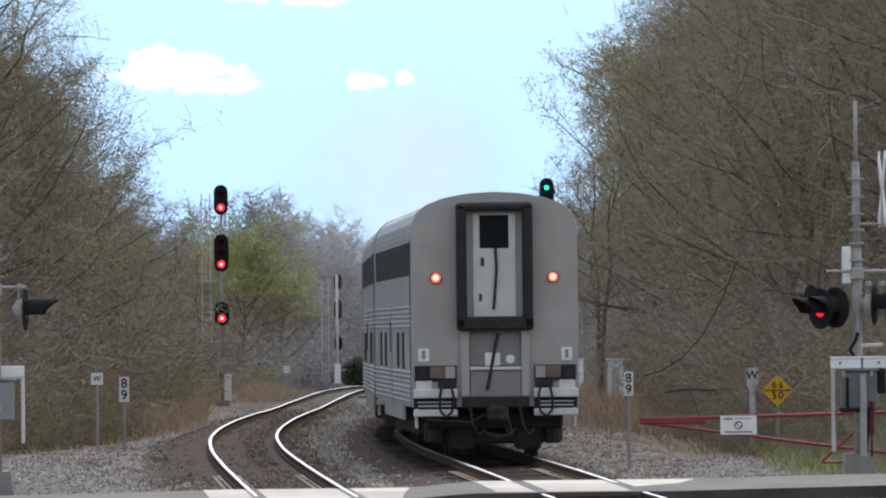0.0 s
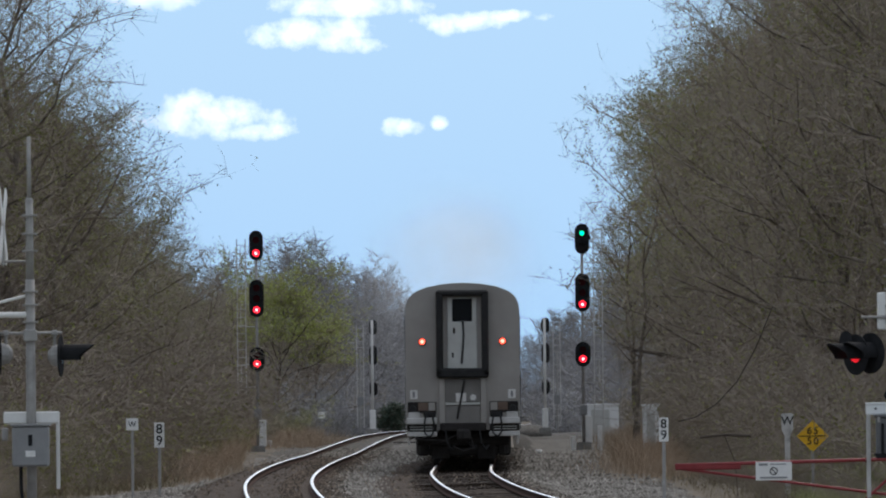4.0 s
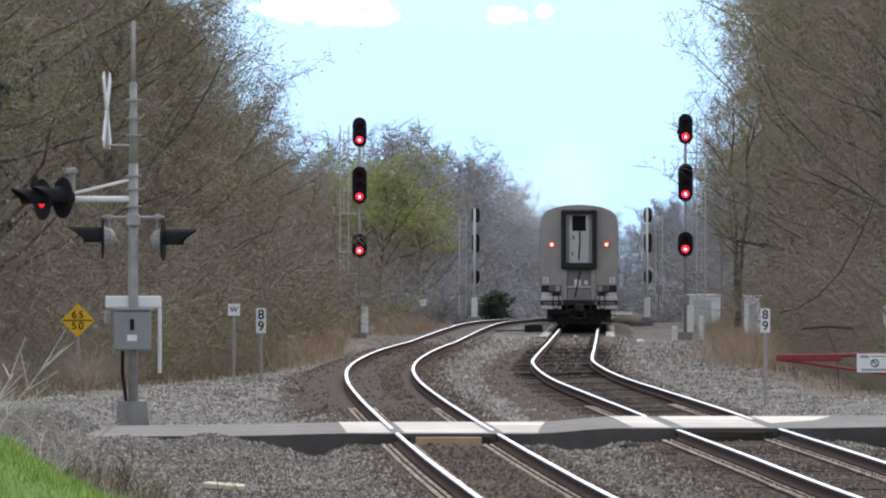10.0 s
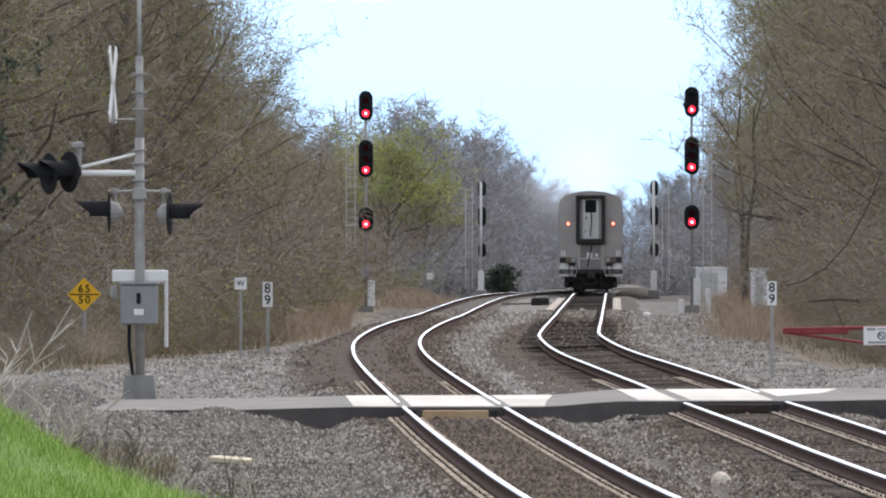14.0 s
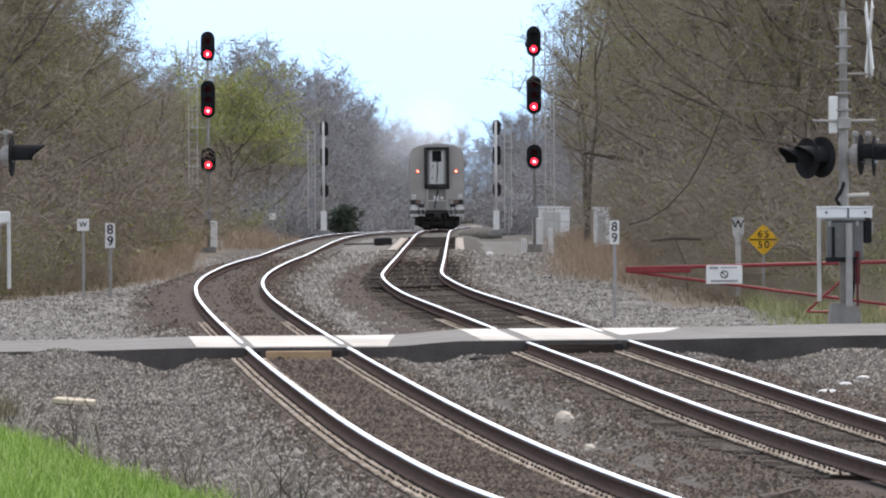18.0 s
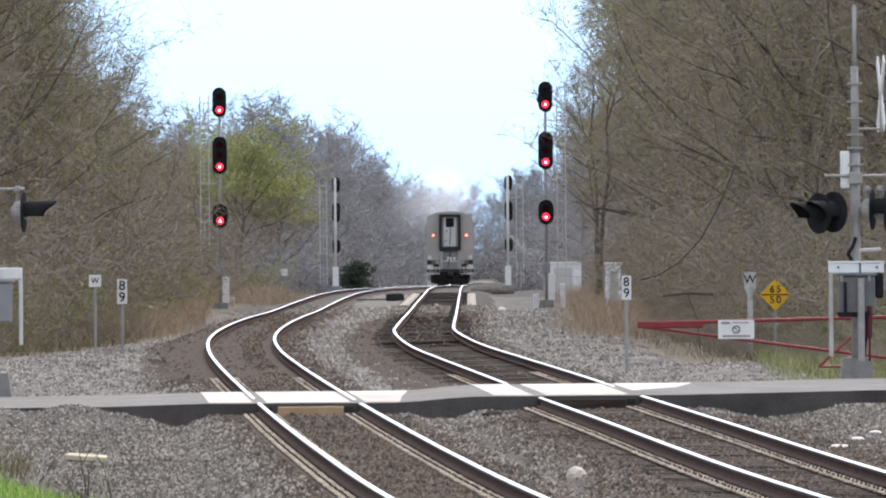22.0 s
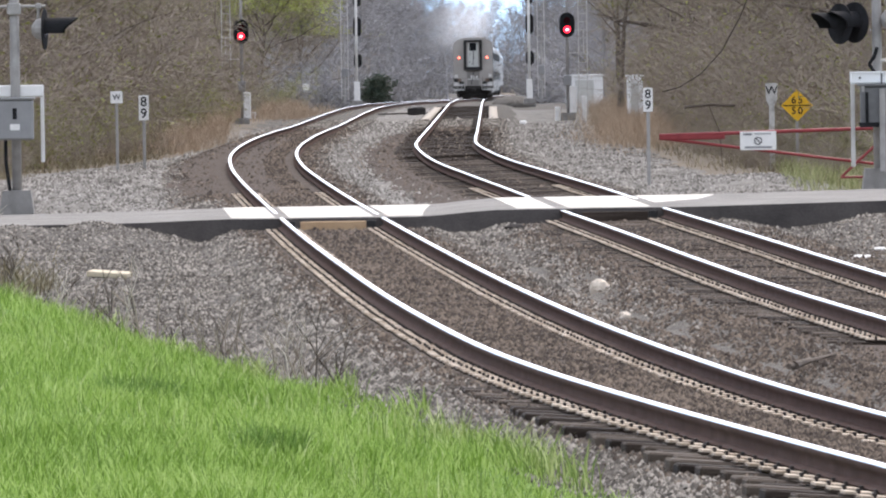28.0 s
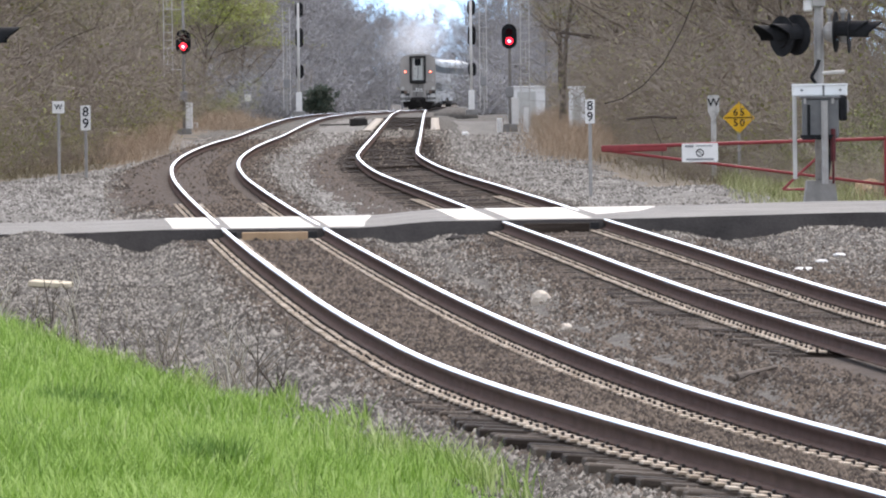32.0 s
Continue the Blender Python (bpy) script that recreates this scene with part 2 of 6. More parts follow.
M_TWIG = SM("bare_twigs", [(0.240, 0.199, 0.154), (0.302, 0.253, 0.198), (0.365, 0.309, 0.244)], 0.3, 0.95, random_by="object", spread=0.2)
# distance haze is painted into this paler, greyer twig colour
M_HAZE_TWIG = SM("haze_greyed_twigs", [(0.250, 0.240, 0.242), (0.312, 0.300, 0.301), (0.38, 0.366, 0.365)], 0.3, 0.95, random_by="object", spread=0.2)
M_BUD = SM("spring_buds", [(0.17, 0.18, 0.045), (0.28, 0.29, 0.08), (0.40, 0.39, 0.13)], 0.5, 0.8, random_by="object", spread=0.2)
M_LEAF = SM("fresh_green_leaves", [(0.26, 0.30, 0.075), (0.42, 0.46, 0.12), (0.55, 0.58, 0.20)], 0.5, 0.8, random_by="island", spread=0.15)
M_EVERGREEN = SM("evergreen_needles", [(0.050, 0.068, 0.050), (0.10, 0.125, 0.088)], 0.8, 0.9, random_by="island", spread=0.2)
M_GRASS = SM("spring_grass", [(0.155, 0.25, 0.035), (0.305, 0.44, 0.08), (0.49, 0.60, 0.19)], 0.35, 0.75, random_by="island", spread=0.3, fine=1.5)
M_TALL = SM("tall_pale_grass", [(0.16, 0.24, 0.05), (0.34, 0.42, 0.12), (0.56, 0.60, 0.27)], 0.35, 0.75, random_by="island", spread=0.3)
M_VERGE = SM("pale_olive_verge", [(0.17, 0.19, 0.065), (0.30, 0.31, 0.13), (0.44, 0.43, 0.22)], 0.35, 0.85, random_by="island", spread=0.3)
M_TURF = SM("grass_ground", [(0.07, 0.14, 0.02), (0.15, 0.26, 0.04)], 0.6, 0.95, bump=0.4, fine=20.0)
M_TUFT = SM("dark_grass_tuft", [(0.08, 0.15, 0.025), (0.15, 0.25, 0.045), (0.26, 0.38, 0.09)], 0.6, 0.8, random_by="island", spread=0.2)
M_DULL_GRASS = SM("dull_verge_grass", [(0.12, 0.095, 0.058), (0.21, 0.172, 0.105), (0.32, 0.275, 0.17)], 0.4, 0.9, random_by="island", spread=0.25)
M_STRAW = SM("dry_tall_grass", [(0.29, 0.205, 0.135), (0.42, 0.312, 0.215), (0.55, 0.43, 0.31)], 0.4, 0.9, random_by="island", spread=0.2)
M_BRUSH = SM("grey_brown_brush", [(0.240, 0.198, 0.157), (0.292, 0.243, 0.194), (0.345, 0.292, 0.235)], 0.5, 0.95, random_by="object", spread=0.2)
M_PALE_STEM = SM("pale_dead_stems", [(0.44, 0.39, 0.325), (0.62, 0.565, 0.485)], 2.0, 0.9)
M_ROCK = SM("pale_rock", [(0.62, 0.53, 0.42), (0.80, 0.70, 0.58)], 6.0, 0.9, bump=0.5)
M_AMBER = glow_material("lit_amber_lamp", (1.0, 0.32, 0.10), 6.0)
M_RED_GLOW = glow_material("lit_red_lens", (1.0, 0.018, 0.035), 3.6)
M_RED_FLASH = glow_material("flashing_red_lens", (0.9, 0.02, 0.03), 1.3)
M_TAIL = glow_material("lit_tail_lamp", (1.0, 0.09, 0.045), 4.2)
M_TAIL_CORE = glow_material("lit_tail_core", (1.0, 0.26, 0.17), 7.0)
M_RED_CORE = glow_material("lit_red_core", (1.0, 0.42, 0.40), 9.0)
M_GREEN_GLOW = glow_material("lit_green_lens", (0.03, 1.0, 0.42), 3.0)
M_LENS_OFF = glass_material("unlit_red_lens", (0.045, 0.006, 0.008), 0.2)
M_SMOKE = smoke_material("thin_exhaust_smoke")


# ---- mesh tools ----
class Build:
    """Collects faces for one mesh; each call may name the slot of its material."""

    def __init__(self):
        self.v, self.f, self.s = [], [], []

    def add(self, verts, faces, slot=0):
        n = len(self.v)
        self.v.extend(tuple(p) for p in verts)
        self.f.extend(tuple(i + n for i in f) for f in faces)
        self.s.extend([slot] * len(faces))
        return self

    def box(self, c, size, chamfer=0.0, slot=0, turn=None):
        """A box about c, with chamfered edges where asked."""
        hx, hy, hz = (s / 2 for s in size)
        k = min(chamfer, hx * 0.9, hy * 0.9, hz * 0.9)
        if k <= 0:
            pts = [(x * hx, y * hy, z * hz) for z in (-1, 1) for y in (-1, 1) for x in (-1, 1)]
            faces = [(0, 2, 3, 1), (4, 5, 7, 6), (0, 1, 5, 4), (2, 6, 7, 3), (0, 4, 6, 2), (1, 3, 7, 5)]
        else:
            pts, index = [], {}
            for sx in (-1, 1):
                for sy in (-1, 1):
                    for sz in (-1, 1):
                        for axis in range(3):
                            p = [sx * (hx - k), sy * (hy - k), sz * (hz - k)]
                            p[axis] = (sx * hx, sy * hy, sz * hz)[axis]
                            index[sx, sy, sz, axis] = len(pts)
                            pts.append(tuple(p))
            g, faces = index, []
            for a in (-1, 1):
                faces.append([g[a, -1, -1, 0], g[a, 1, -1, 0], g[a, 1, 1, 0], g[a, -1, 1, 0]][::a])
                faces.append([g[-1, a, -1, 1], g[1, a, -1, 1], g[1, a, 1, 1], g[-1, a, 1, 1]][::-a])
                faces.append([g[-1, -1, a, 2], g[1, -1, a, 2], g[1, 1, a, 2], g[-1, 1, a, 2]][::a])
                for b in (-1, 1):
                    faces.append([g[a, b, -1, 0], g[a, b, -1, 1], g[a, b, 1, 1], g[a, b, 1, 0]][::a * b])
                    faces.append([g[a, -1, b, 0], g[a, 1, b, 0], g[a, 1, b, 2], g[a, -1, b, 2]][::-a * b * -1])
                    faces.append([g[-1, a, b, 1], g[1, a, b, 1], g[1, a, b, 2], g[-1, a, b, 2]][::a * b])
                    for d in (-1, 1):
                        faces.append([g[a, b, d, 0], g[a, b, d, 1], g[a, b, d, 2]][::a * b * d])
        if turn is not None:
            pts = [turn @ Vector(p) for p in pts]
        return self.add([(p[0] + c[0], p[1] + c[1], p[2] + c[2]) for p in pts], faces, slot)

    def tube(self, p0, p1, r0, r1=None, n=10, slot=0, caps=True):
        """A tapered round bar from p0 to p1."""
        p0, p1 = Vector(p0), Vector(p1)
        r1 = r0 if r1 is None else r1
        w = (p1 - p0).normalized()
        u = w.orthogonal().normalized()
        k = w.cross(u)
        ring = [(math.cos(2 * math.pi * i / n), math.sin(2 * math.pi * i / n)) for i in range(n)]
        verts = [p0 + (u * a + k * b) * r0 for a, b in ring] + [p1 + (u * a + k * b) * r1 for a, b in ring]
        faces = [(i, (i + 1) % n, n + (i + 1) % n, n + i) for i in range(n)]
        if caps:
            faces += [tuple(range(n - 1, -1, -1)), tuple(range(n, 2 * n))]
        return self.add(verts, faces, slot)

    def path(self, points, r, n=8, slot=0):
        for a, b in zip(points[:-1], points[1:]):
            self.tube(a, b, r, r, n, slot)
        return self

    def prism(self, outline, y0, y1, slot=0):
        """An outline in x and z (anticlockwise seen from -y), pushed from y0 to y1."""
        n = len(outline)
        verts = [(x, y0, z) for x, z in outline] + [(x, y1, z) for x, z in outline]
        faces = [tuple(range(n)), tuple(range(2 * n - 1, n - 1, -1))] + [(i, n + i, n + (i + 1) % n, (i + 1) % n) for i in range(n)]
        return self.add(verts, faces, slot)

    def ball(self, c, r, n=10, m=6, slot=0, squash=(1, 1, 1)):
        verts = [(c[0], c[1], c[2] - r * squash[2])]
        for j in range(1, m):
            a = math.pi * j / m - math.pi / 2
            verts += [(c[0] + r * squash[0] * math.cos(a) * math.cos(2 * math.pi * i / n), c[1] + r * squash[1] * math.cos(a) * math.sin(2 * math.pi * i / n), c[2] + r * squash[2] * math.sin(a)) for i in range(n)]
        verts.append((c[0], c[1], c[2] + r * squash[2]))
        faces = [(0, 1 + (i + 1) % n, 1 + i) for i in range(n)]
        for j in range(m - 2):
            faces += [(1 + j * n + i, 1 + j * n + (i + 1) % n, 1 + (j + 1) * n + (i + 1) % n, 1 + (j + 1) * n + i) for i in range(n)]
        top = len(verts) - 1
        faces += [(top, 1 + (m - 2) * n + i, 1 + (m - 2) * n + (i + 1) % n) for i in range(n)]
        return self.add(verts, faces, slot)

    def mesh(self, name, materials, smooth=False):
        me = bpy.data.meshes.new(name)
        me.from_pydata(self.v, [], self.f)
        for m in materials if isinstance(materials, (list, tuple)) else [materials]:
            me.materials.append(m)
        me.polygons.foreach_set("material_index", self.s)
        if smooth:
            me.polygons.foreach_set("use_smooth", [True] * len(self.f))
        me.update()
        return me


def fast_mesh(name, verts, faces, materials, smooth=False):
    """A mesh from numpy arrays; faces all of one length."""
    me = bpy.data.meshes.new(name)
    k = faces.shape[1]
    me.vertices.add(len(verts)), me.loops.add(faces.size), me.polygons.add(len(faces))
    me.vertices.foreach_set("co", np.asarray(verts, np.float32).ravel())
    me.loops.foreach_set("vertex_index", np.asarray(faces, np.int32).ravel())
    me.polygons.foreach_set("loop_start", np.arange(0, faces.size, k, dtype=np.int32))
    for m in materials if isinstance(materials, (list, tuple)) else [materials]:
        me.materials.append(m)
    if smooth:
        me.polygons.foreach_set("use_smooth", np.ones(len(faces), bool))
    me.update(calc_edges=True)
    return me


def part(name, shape, material, parent, label="", smooth=False, at=None):
    """Links a shape (a Build or a mesh) as one mesh object under a thing or a part."""
    me = shape.mesh(name, material, smooth) if isinstance(shape, Build) else shape
    ob = new(name, me)
    ob.parent = parent
    if at is not None:
        ob.matrix_basis = at
    return tagged(ob, label)


def thing(name, label, category, m=None, group="", kind=""):
    ob = new(name)
    ob.empty_display_size = 0.2
    if m is not None:
        ob.matrix_basis = m
    return tagged(ob, label, category, group, kind)


def letters(name, text, size, material, parent, m, depth=0.004):
    """Raised characters in the built-in font, as a mesh."""
    curve = bpy.data.curves.new(name, "FONT")
    curve.body, curve.size, curve.extrude, curve.align_x, curve.align_y = text, size, depth, "CENTER", "CENTER"
    curve.offset = size * 0.012
    ob = bpy.data.objects.new(name, curve)
    scene.collection.objects.link(ob)
    bpy.context.view_layer.update()
    me = bpy.data.meshes.new_from_object(ob.evaluated_get(bpy.context.evaluated_depsgraph_get()))
    bpy.data.objects.remove(ob)
    me.materials.clear()
    me.materials.append(material)
    return part(name, me, material, parent, at=m)


def spline(rows, x):
    """Smooth values at x of rows (x, a, b, ...)."""
    rows = np.asarray(rows, float)
    t, v = rows[:, 0], rows[:, 1:]
    d = np.gradient(v, t, axis=0)
    x = np.atleast_1d(np.asarray(x, float))
    i = np.clip(np.searchsorted(t, x, side="right") - 1, 0, len(t) - 2)
    h = (t[i + 1] - t[i])[:, None]
    s = ((x - t[i]) / (t[i + 1] - t[i]))[:, None]
    inside = np.clip(s, 0, 1)
    q = (1 + 2 * inside) * (1 - inside) ** 2 * v[i] + inside * (1 - inside) ** 2 * h * d[i] + inside ** 2 * (3 - 2 * inside) * v[i + 1] + inside ** 2 * (inside - 1) * h * d[i + 1]
    return q + np.where(s > 1, (s - 1) * h * d[i + 1], 0) + np.where(s < 0, s * h * d[i], 0)


# ---- the line: distance, sideways place, height of the rails, cant of the far-side rail ----
NEAR_LINE = [(20, 6.9, 0, 0.12), (30, 5.45, 0, 0.12), (40, 4.05, 0, 0.12), (50, 2.88, 0, 0.12), (58, 2.06, 0, 0.105), (64, 1.54, 0, 0.085), (70, 1.13, 0, 0.06),
             (80, 0.58, -0.01, 0.055), (90, 0.12, -0.02, 0.05), (100, -0.28, -0.03, 0.04), (115, -0.88, -0.02, 0.02), (136, -1.68, 0, 0), (150, -2.23, 0.04, 0),
             (170, -3.02, 0.13, 0), (190, -3.68, 0.19, 0), (210, -4.12, 0.25, 0), (225, -4.24, 0.30, 0), (240, -4.2, 0.35, 0), (260, -4.12, 0.36, 0),
             (290, -4.06, 0.30, 0), (330, -3.92, 0.31, 0), (370, -3.70, 0.34, 0), (400, -3.35, 0.37, 0), (430, -2.55, 0.37, 0), (470, -1.1, 0.27, 0),
             (510, 0.45, 0.16, 0), (545, 1.45, 0.05, 0), (580, 1.98, -0.16, 0)]
MAIN_LINE = [(40, 6.93, 0, 0.10), (50, 6.06, 0.003, 0.095), (60, 5.34, 0.011, 0.087), (70, 4.76, 0.021, 0.073), (80, 4.29, 0.03, 0.059), (90, 3.9, 0.039, 0.045), (100, 3.58, 0.049, 0.031),
             (115, 3.15, 0.063, 0.010), (125, 2.85, 0.072, -0.005), (136, 2.52, 0.082, -0.02), (150, 2.03, 0.14, -0.03), (170, 1.31, 0.2, -0.035), (190, 0.67, 0.235, -0.035), (210, 0.28, 0.26, -0.03), (225, 0.12, 0.28, -0.025), (240, 0.16, 0.285, -0.02),
             (260, 0.28, 0.29, 0), (290, 0.45, 0.30, 0), (330, 0.67, 0.33, 0), (370, 0.89, 0.35, 0), (420, 1.17, 0.38, 0), (480, 1.51, 0.24, 0), (535, 1.81, 0.10, 0),
             (612, 2.12, -0.33, 0), (708, 2.58, -0.74, 0), (786, 3.1, -0.98, 0), (850, 3.8, -1.1, 0), (915, 4.9, -1.25, 0),
             (960, 7.1, -1.35, 0), (1000, 10.6, -1.45, 0), (1060, 17, -1.5, 0), (1200, 40, -1.6, 0)]
GAUGE = 1.506


def line_at(rows, y):
    """Places and headings on a line: x, z, cant and dx/dy at y."""
    q = spline(rows, y)
    slope = (spline(rows, np.asarray(y, float) + 0.5)[:, 0] - spline(rows, np.asarray(y, float) - 0.5)[:, 0])
    return q[:, 0], q[:, 1], q[:, 2], slope


GROUND_Y = np.unique(np.concatenate([np.arange(-60, 40, 5.0), np.arange(40, 160, 0.5), np.arange(160, 460, 2.0), np.arange(460, 1200, 10.0), np.array([1400, 1800, 2500, 3600])]))
TURF_EDGE = [(20, 3.5), (46, 1.35), (50, 0.95), (52.4, 0.72), (57, 0.34), (62, -0.08), (69, -0.85), (83, -2.52), (104, -5.13), (120, -7.6), (133, -10.0)]


def turf_edge(y):
    return np.interp(y, [r[0] for r in TURF_EDGE], [r[1] for r in TURF_EDGE])


def rolling(x, y, size, amount):
    return amount * (np.sin(x * 1.7 / size + 1.3) * np.cos(y * 1.1 / size) + 0.6 * np.sin(x * 3.1 / size + y * 2.3 / size))


def ground_height(x, y):
    """Height of the ground: ballast beds, shoulders and the land beside them."""
    x, y = np.broadcast_arrays(np.asarray(x, float), np.asarray(y, float))
    xn, zn, en, _ = line_at(NEAR_LINE, np.minimum(y, 570).ravel())
    xm, zm, em, _ = line_at(MAIN_LINE, np.minimum(y, 1190).ravel())
    xn, zn, en, xm, zm, em = (a.reshape(y.shape) for a in (xn, zn, en, xm, zm, em))
    zn = zn + en * np.clip(0.5 - (x - xn) / GAUGE, 0, 1.1)
    zm = zm + em * np.clip(0.5 - (x - xm) / GAUGE, 0, 1.1)
    trend = np.interp(y, [-100, 140, 170, 280, 420, 530, 610, 790, 1200], [-0.35, -0.35, -0.22, -0.12, -0.02, -0.25, -0.8, -1.5, -2.0])
    near = zn - 0.172 - 0.05 * np.clip((np.abs(x - xn) - 0.95) / 0.2, 0, 1) * np.clip((68 - y) / 8, 0, 1) - 0.36 * np.maximum(0, np.abs(x - xn) - 1.5)
    near = np.where(y > 575, -9, near)
    main = zm - 0.195 - 0.36 * np.maximum(0, np.abs(x - xm) - 1.75)
    z = np.maximum(np.maximum(near, main), trend)
    # between the two lines the bed is filled up
    between = (x > xn) & (x < xm) & (y < 420)
    z = np.where(between, np.maximum(z, np.minimum(zn, zm) - 0.25), z)
    # the grassy bank on which the camera stands
    inside = np.clip((turf_edge(y) - x) / np.hypot(1, 0.11), 0, None) * np.clip((140 - y) / 6, 0, 1)
    knoll = 0.52 * np.clip(inside - 0.25, 0, 2.4) * np.clip((y - 88) / 12, 0, 1) * np.clip((128 - y) / 8, 0, 1)
    rise = knoll + 0.075 * np.minimum(inside, 2.5) + np.where(y < 60, (60 - np.maximum(y, 0)) * 0.016, 0) * np.clip(inside / 2.5, 0, 1)
    # gravel heaped against the road beside the crossing
    heap = np.clip((y - 128.0) / 5.5, 0, 1) * np.clip((137 - y) / 1.5, 0, 1) * np.clip((-x - 3.5) / 1.3, 0, 1)
    heap = heap * (0.29 + 0.03 * np.sin(x * 2.3) + 0.03 * np.sin(x * 5.7))
    heap = heap + np.clip((y - 122.0) / 10, 0, 1) * np.clip((137 - y) / 1.5, 0, 1) * np.clip((x - 4.6) / 1.6, 0, 1) * (0.26 + 0.04 * np.sin(x * 3.1))
    heap = heap + np.clip((y - 131.0) / 5, 0, 1) * np.clip((158 - y) / 6, 0, 1) * np.clip((-x - 7.1) / 0.9, 0, 1) * (0.42 + 0.05 * np.sin(x * 2.9))
    bank = np.clip((y - 149) / 6, 0, 1) * np.clip((235 - y) / 50, 0, 1) * np.clip((-x - 4.9) / 1.2, 0, 1) * 0.28
    bank = bank + 0.24 * np.exp(-((x - 6.1) / 1.3) ** 2 - ((y - 174) / 9) ** 2) + 0.10 * np.exp(-((x - 4.6) / 0.9) ** 2 - ((y - 215) / 14) ** 2) + np.where((x > xm + 1.9) & (y > 149), rolling(x, y, 0.9, 0.022), 0)
    off = np.minimum(np.abs(x - xn), np.abs(x - xm))
    rough = np.where(off > 1.8, rolling(x, y, 2.4, 0.03), 0) + np.where(np.abs(x) > 14, rolling(x, y, 30, 0.25), 0)
    return z + rise + 0.05 * np.clip(inside * 4, 0, 1) + heap + bank + rough


def lay_ground():
    xs = np.unique(np.concatenate([-np.geomspace(25, 2500, 16)[::-1], np.arange(-24, -10, 1.0), np.arange(-10, 12, 0.25), np.arange(12, 26, 1.0), np.geomspace(27, 2500, 16)]))
    gx, gy = np.meshgrid(xs, GROUND_Y)
    gz = ground_height(gx, gy)
    n, m = gx.shape
    i = np.arange((n - 1) * m).reshape(n - 1, m)[:, :-1].ravel()
    faces = np.stack([i, i + 1, i + m + 1, i + m], 1)
    me = fast_mesh("ground", np.stack([gx, gy, gz], -1).reshape(-1, 3), faces, [M_BALLAST, M_SOIL, M_TURF, M_EARTH, M_PALE], True)
    cx, cy = gx.ravel()[faces].mean(1), gy.ravel()[faces].mean(1)
    xn = line_at(NEAR_LINE, np.minimum(cy, 570))[0]
    xm = line_at(MAIN_LINE, np.minimum(cy, 1190))[0]
    wob = 0.25 * np.sin(cy * 0.9) + 0.2 * np.sin(cy * 0.37 + cx)
    kind = np.zeros(len(faces), np.int32)
    kind[(cx > xm + 2.2) & (cy > 148) & (cy < 420)] = 4
    kind[(cx < xn - 2.2) & (cy > 148) & (cy < 330)] = 4
    kind[(cx > xn + 1.4) & (cx < xm - 1.6) & (cy > 150) & (cy < 420)] = 4
    dark = np.interp(cy, [0, 140, 160, 290], [1.35, 1.35, 1.5, 1.5])
    kind[(np.abs(cx - xn) < dark + 0.3 * wob) & (cy < 285)] = 1
    kind[(np.abs(cx - xm) < dark + 0.3 * wob) & (cy < 305)] = 1
    kind[(cx < xm) & (cx > xm - 2.1 + 0.3 * wob) & (cy > 149) & (cy < 285)] = 1
    kind[(cx < xn) & (cx > xn - 1.95 + 0.3 * wob) & (cy > 165) & (cy < 262)] = 1
    left = np.interp(cy, [130, 150, 200, 260, 340, 420, 600], [-11, -10, -8.3, -7.0, -7.3, -7.5, -7]) + wob
    right = np.interp(cy, [60, 130, 160, 200, 260, 340, 420, 600], [12, 10, 8.0, 5.2, 5.0, 5.6, 8.0, 8]) + wob
    kind[((cx < left) | (cx > right)) & (cy > 100)] = 3
    kind[(cx < turf_edge(cy)) & (cy < 134)] = 2
    kind[(cy < 134) & (np.abs(cx) > 14)] = 2
    me.polygons.foreach_set("material_index", kind)
    tagged(new("ground", me), "grey ballast, brown cess and grass verge along the railway", "ground", kind="structure")


def ribbon(rows, offset, lift, outline, y0, y1, step, slots):
    """Sweeps an outline (sideways, up) along a line at an offset from its middle."""
    ys = np.arange(y0, y1 + step / 2, step)
    x, z, cant, slope = line_at(rows, ys)
    side = 1 / np.hypot(1, slope)
    zc = z + lift + (cant if offset < 0 else 0)
    out = np.asarray(outline, float)
    k = len(out)
    px = x[:, None] + (offset + out[None, :, 0]) * side[:, None]
    py = ys[:, None] - (offset + out[None, :, 0]) * (slope * side)[:, None]
    pz = zc[:, None] + out[None, :, 1]
    verts = np.stack([px, py, pz], -1).reshape(-1, 3)
    i = (np.arange(len(ys) - 1)[:, None] * k + np.arange(k)[None, :])
    j = (np.arange(len(ys) - 1)[:, None] * k + (np.arange(k)[None, :] + 1) % k)
    faces = np.stack([i, j, j + k, i + k], -1).reshape(-1, 4)
    slot = np.tile(np.asarray(slots, np.int32), len(ys) - 1)
    return verts, faces, slot


# rail section, heads up, anticlockwise from the foot
RAIL = [(-0.07, -0.142), (0.07, -0.142), (0.07, -0.132), (0.02, -0.12), (0.009, -0.108), (0.009, -0.06), (0.034, -0.042), (0.036, -0.008), (0.026, 0.0), (-0.026, 0.0), (-0.036, -0.008), (-0.034, -0.042), (-0.009, -0.06), (-0.009, -0.108), (-0.02, -0.12), (-0.07, -0.132)]
RAIL_SLOTS = [0, 0, 0, 0, 0, 0, 0, 0, 1, 0, 0, 0, 0, 0, 0, 0]
RAIL_SLOTS[7] = RAIL_SLOTS[9] = 1


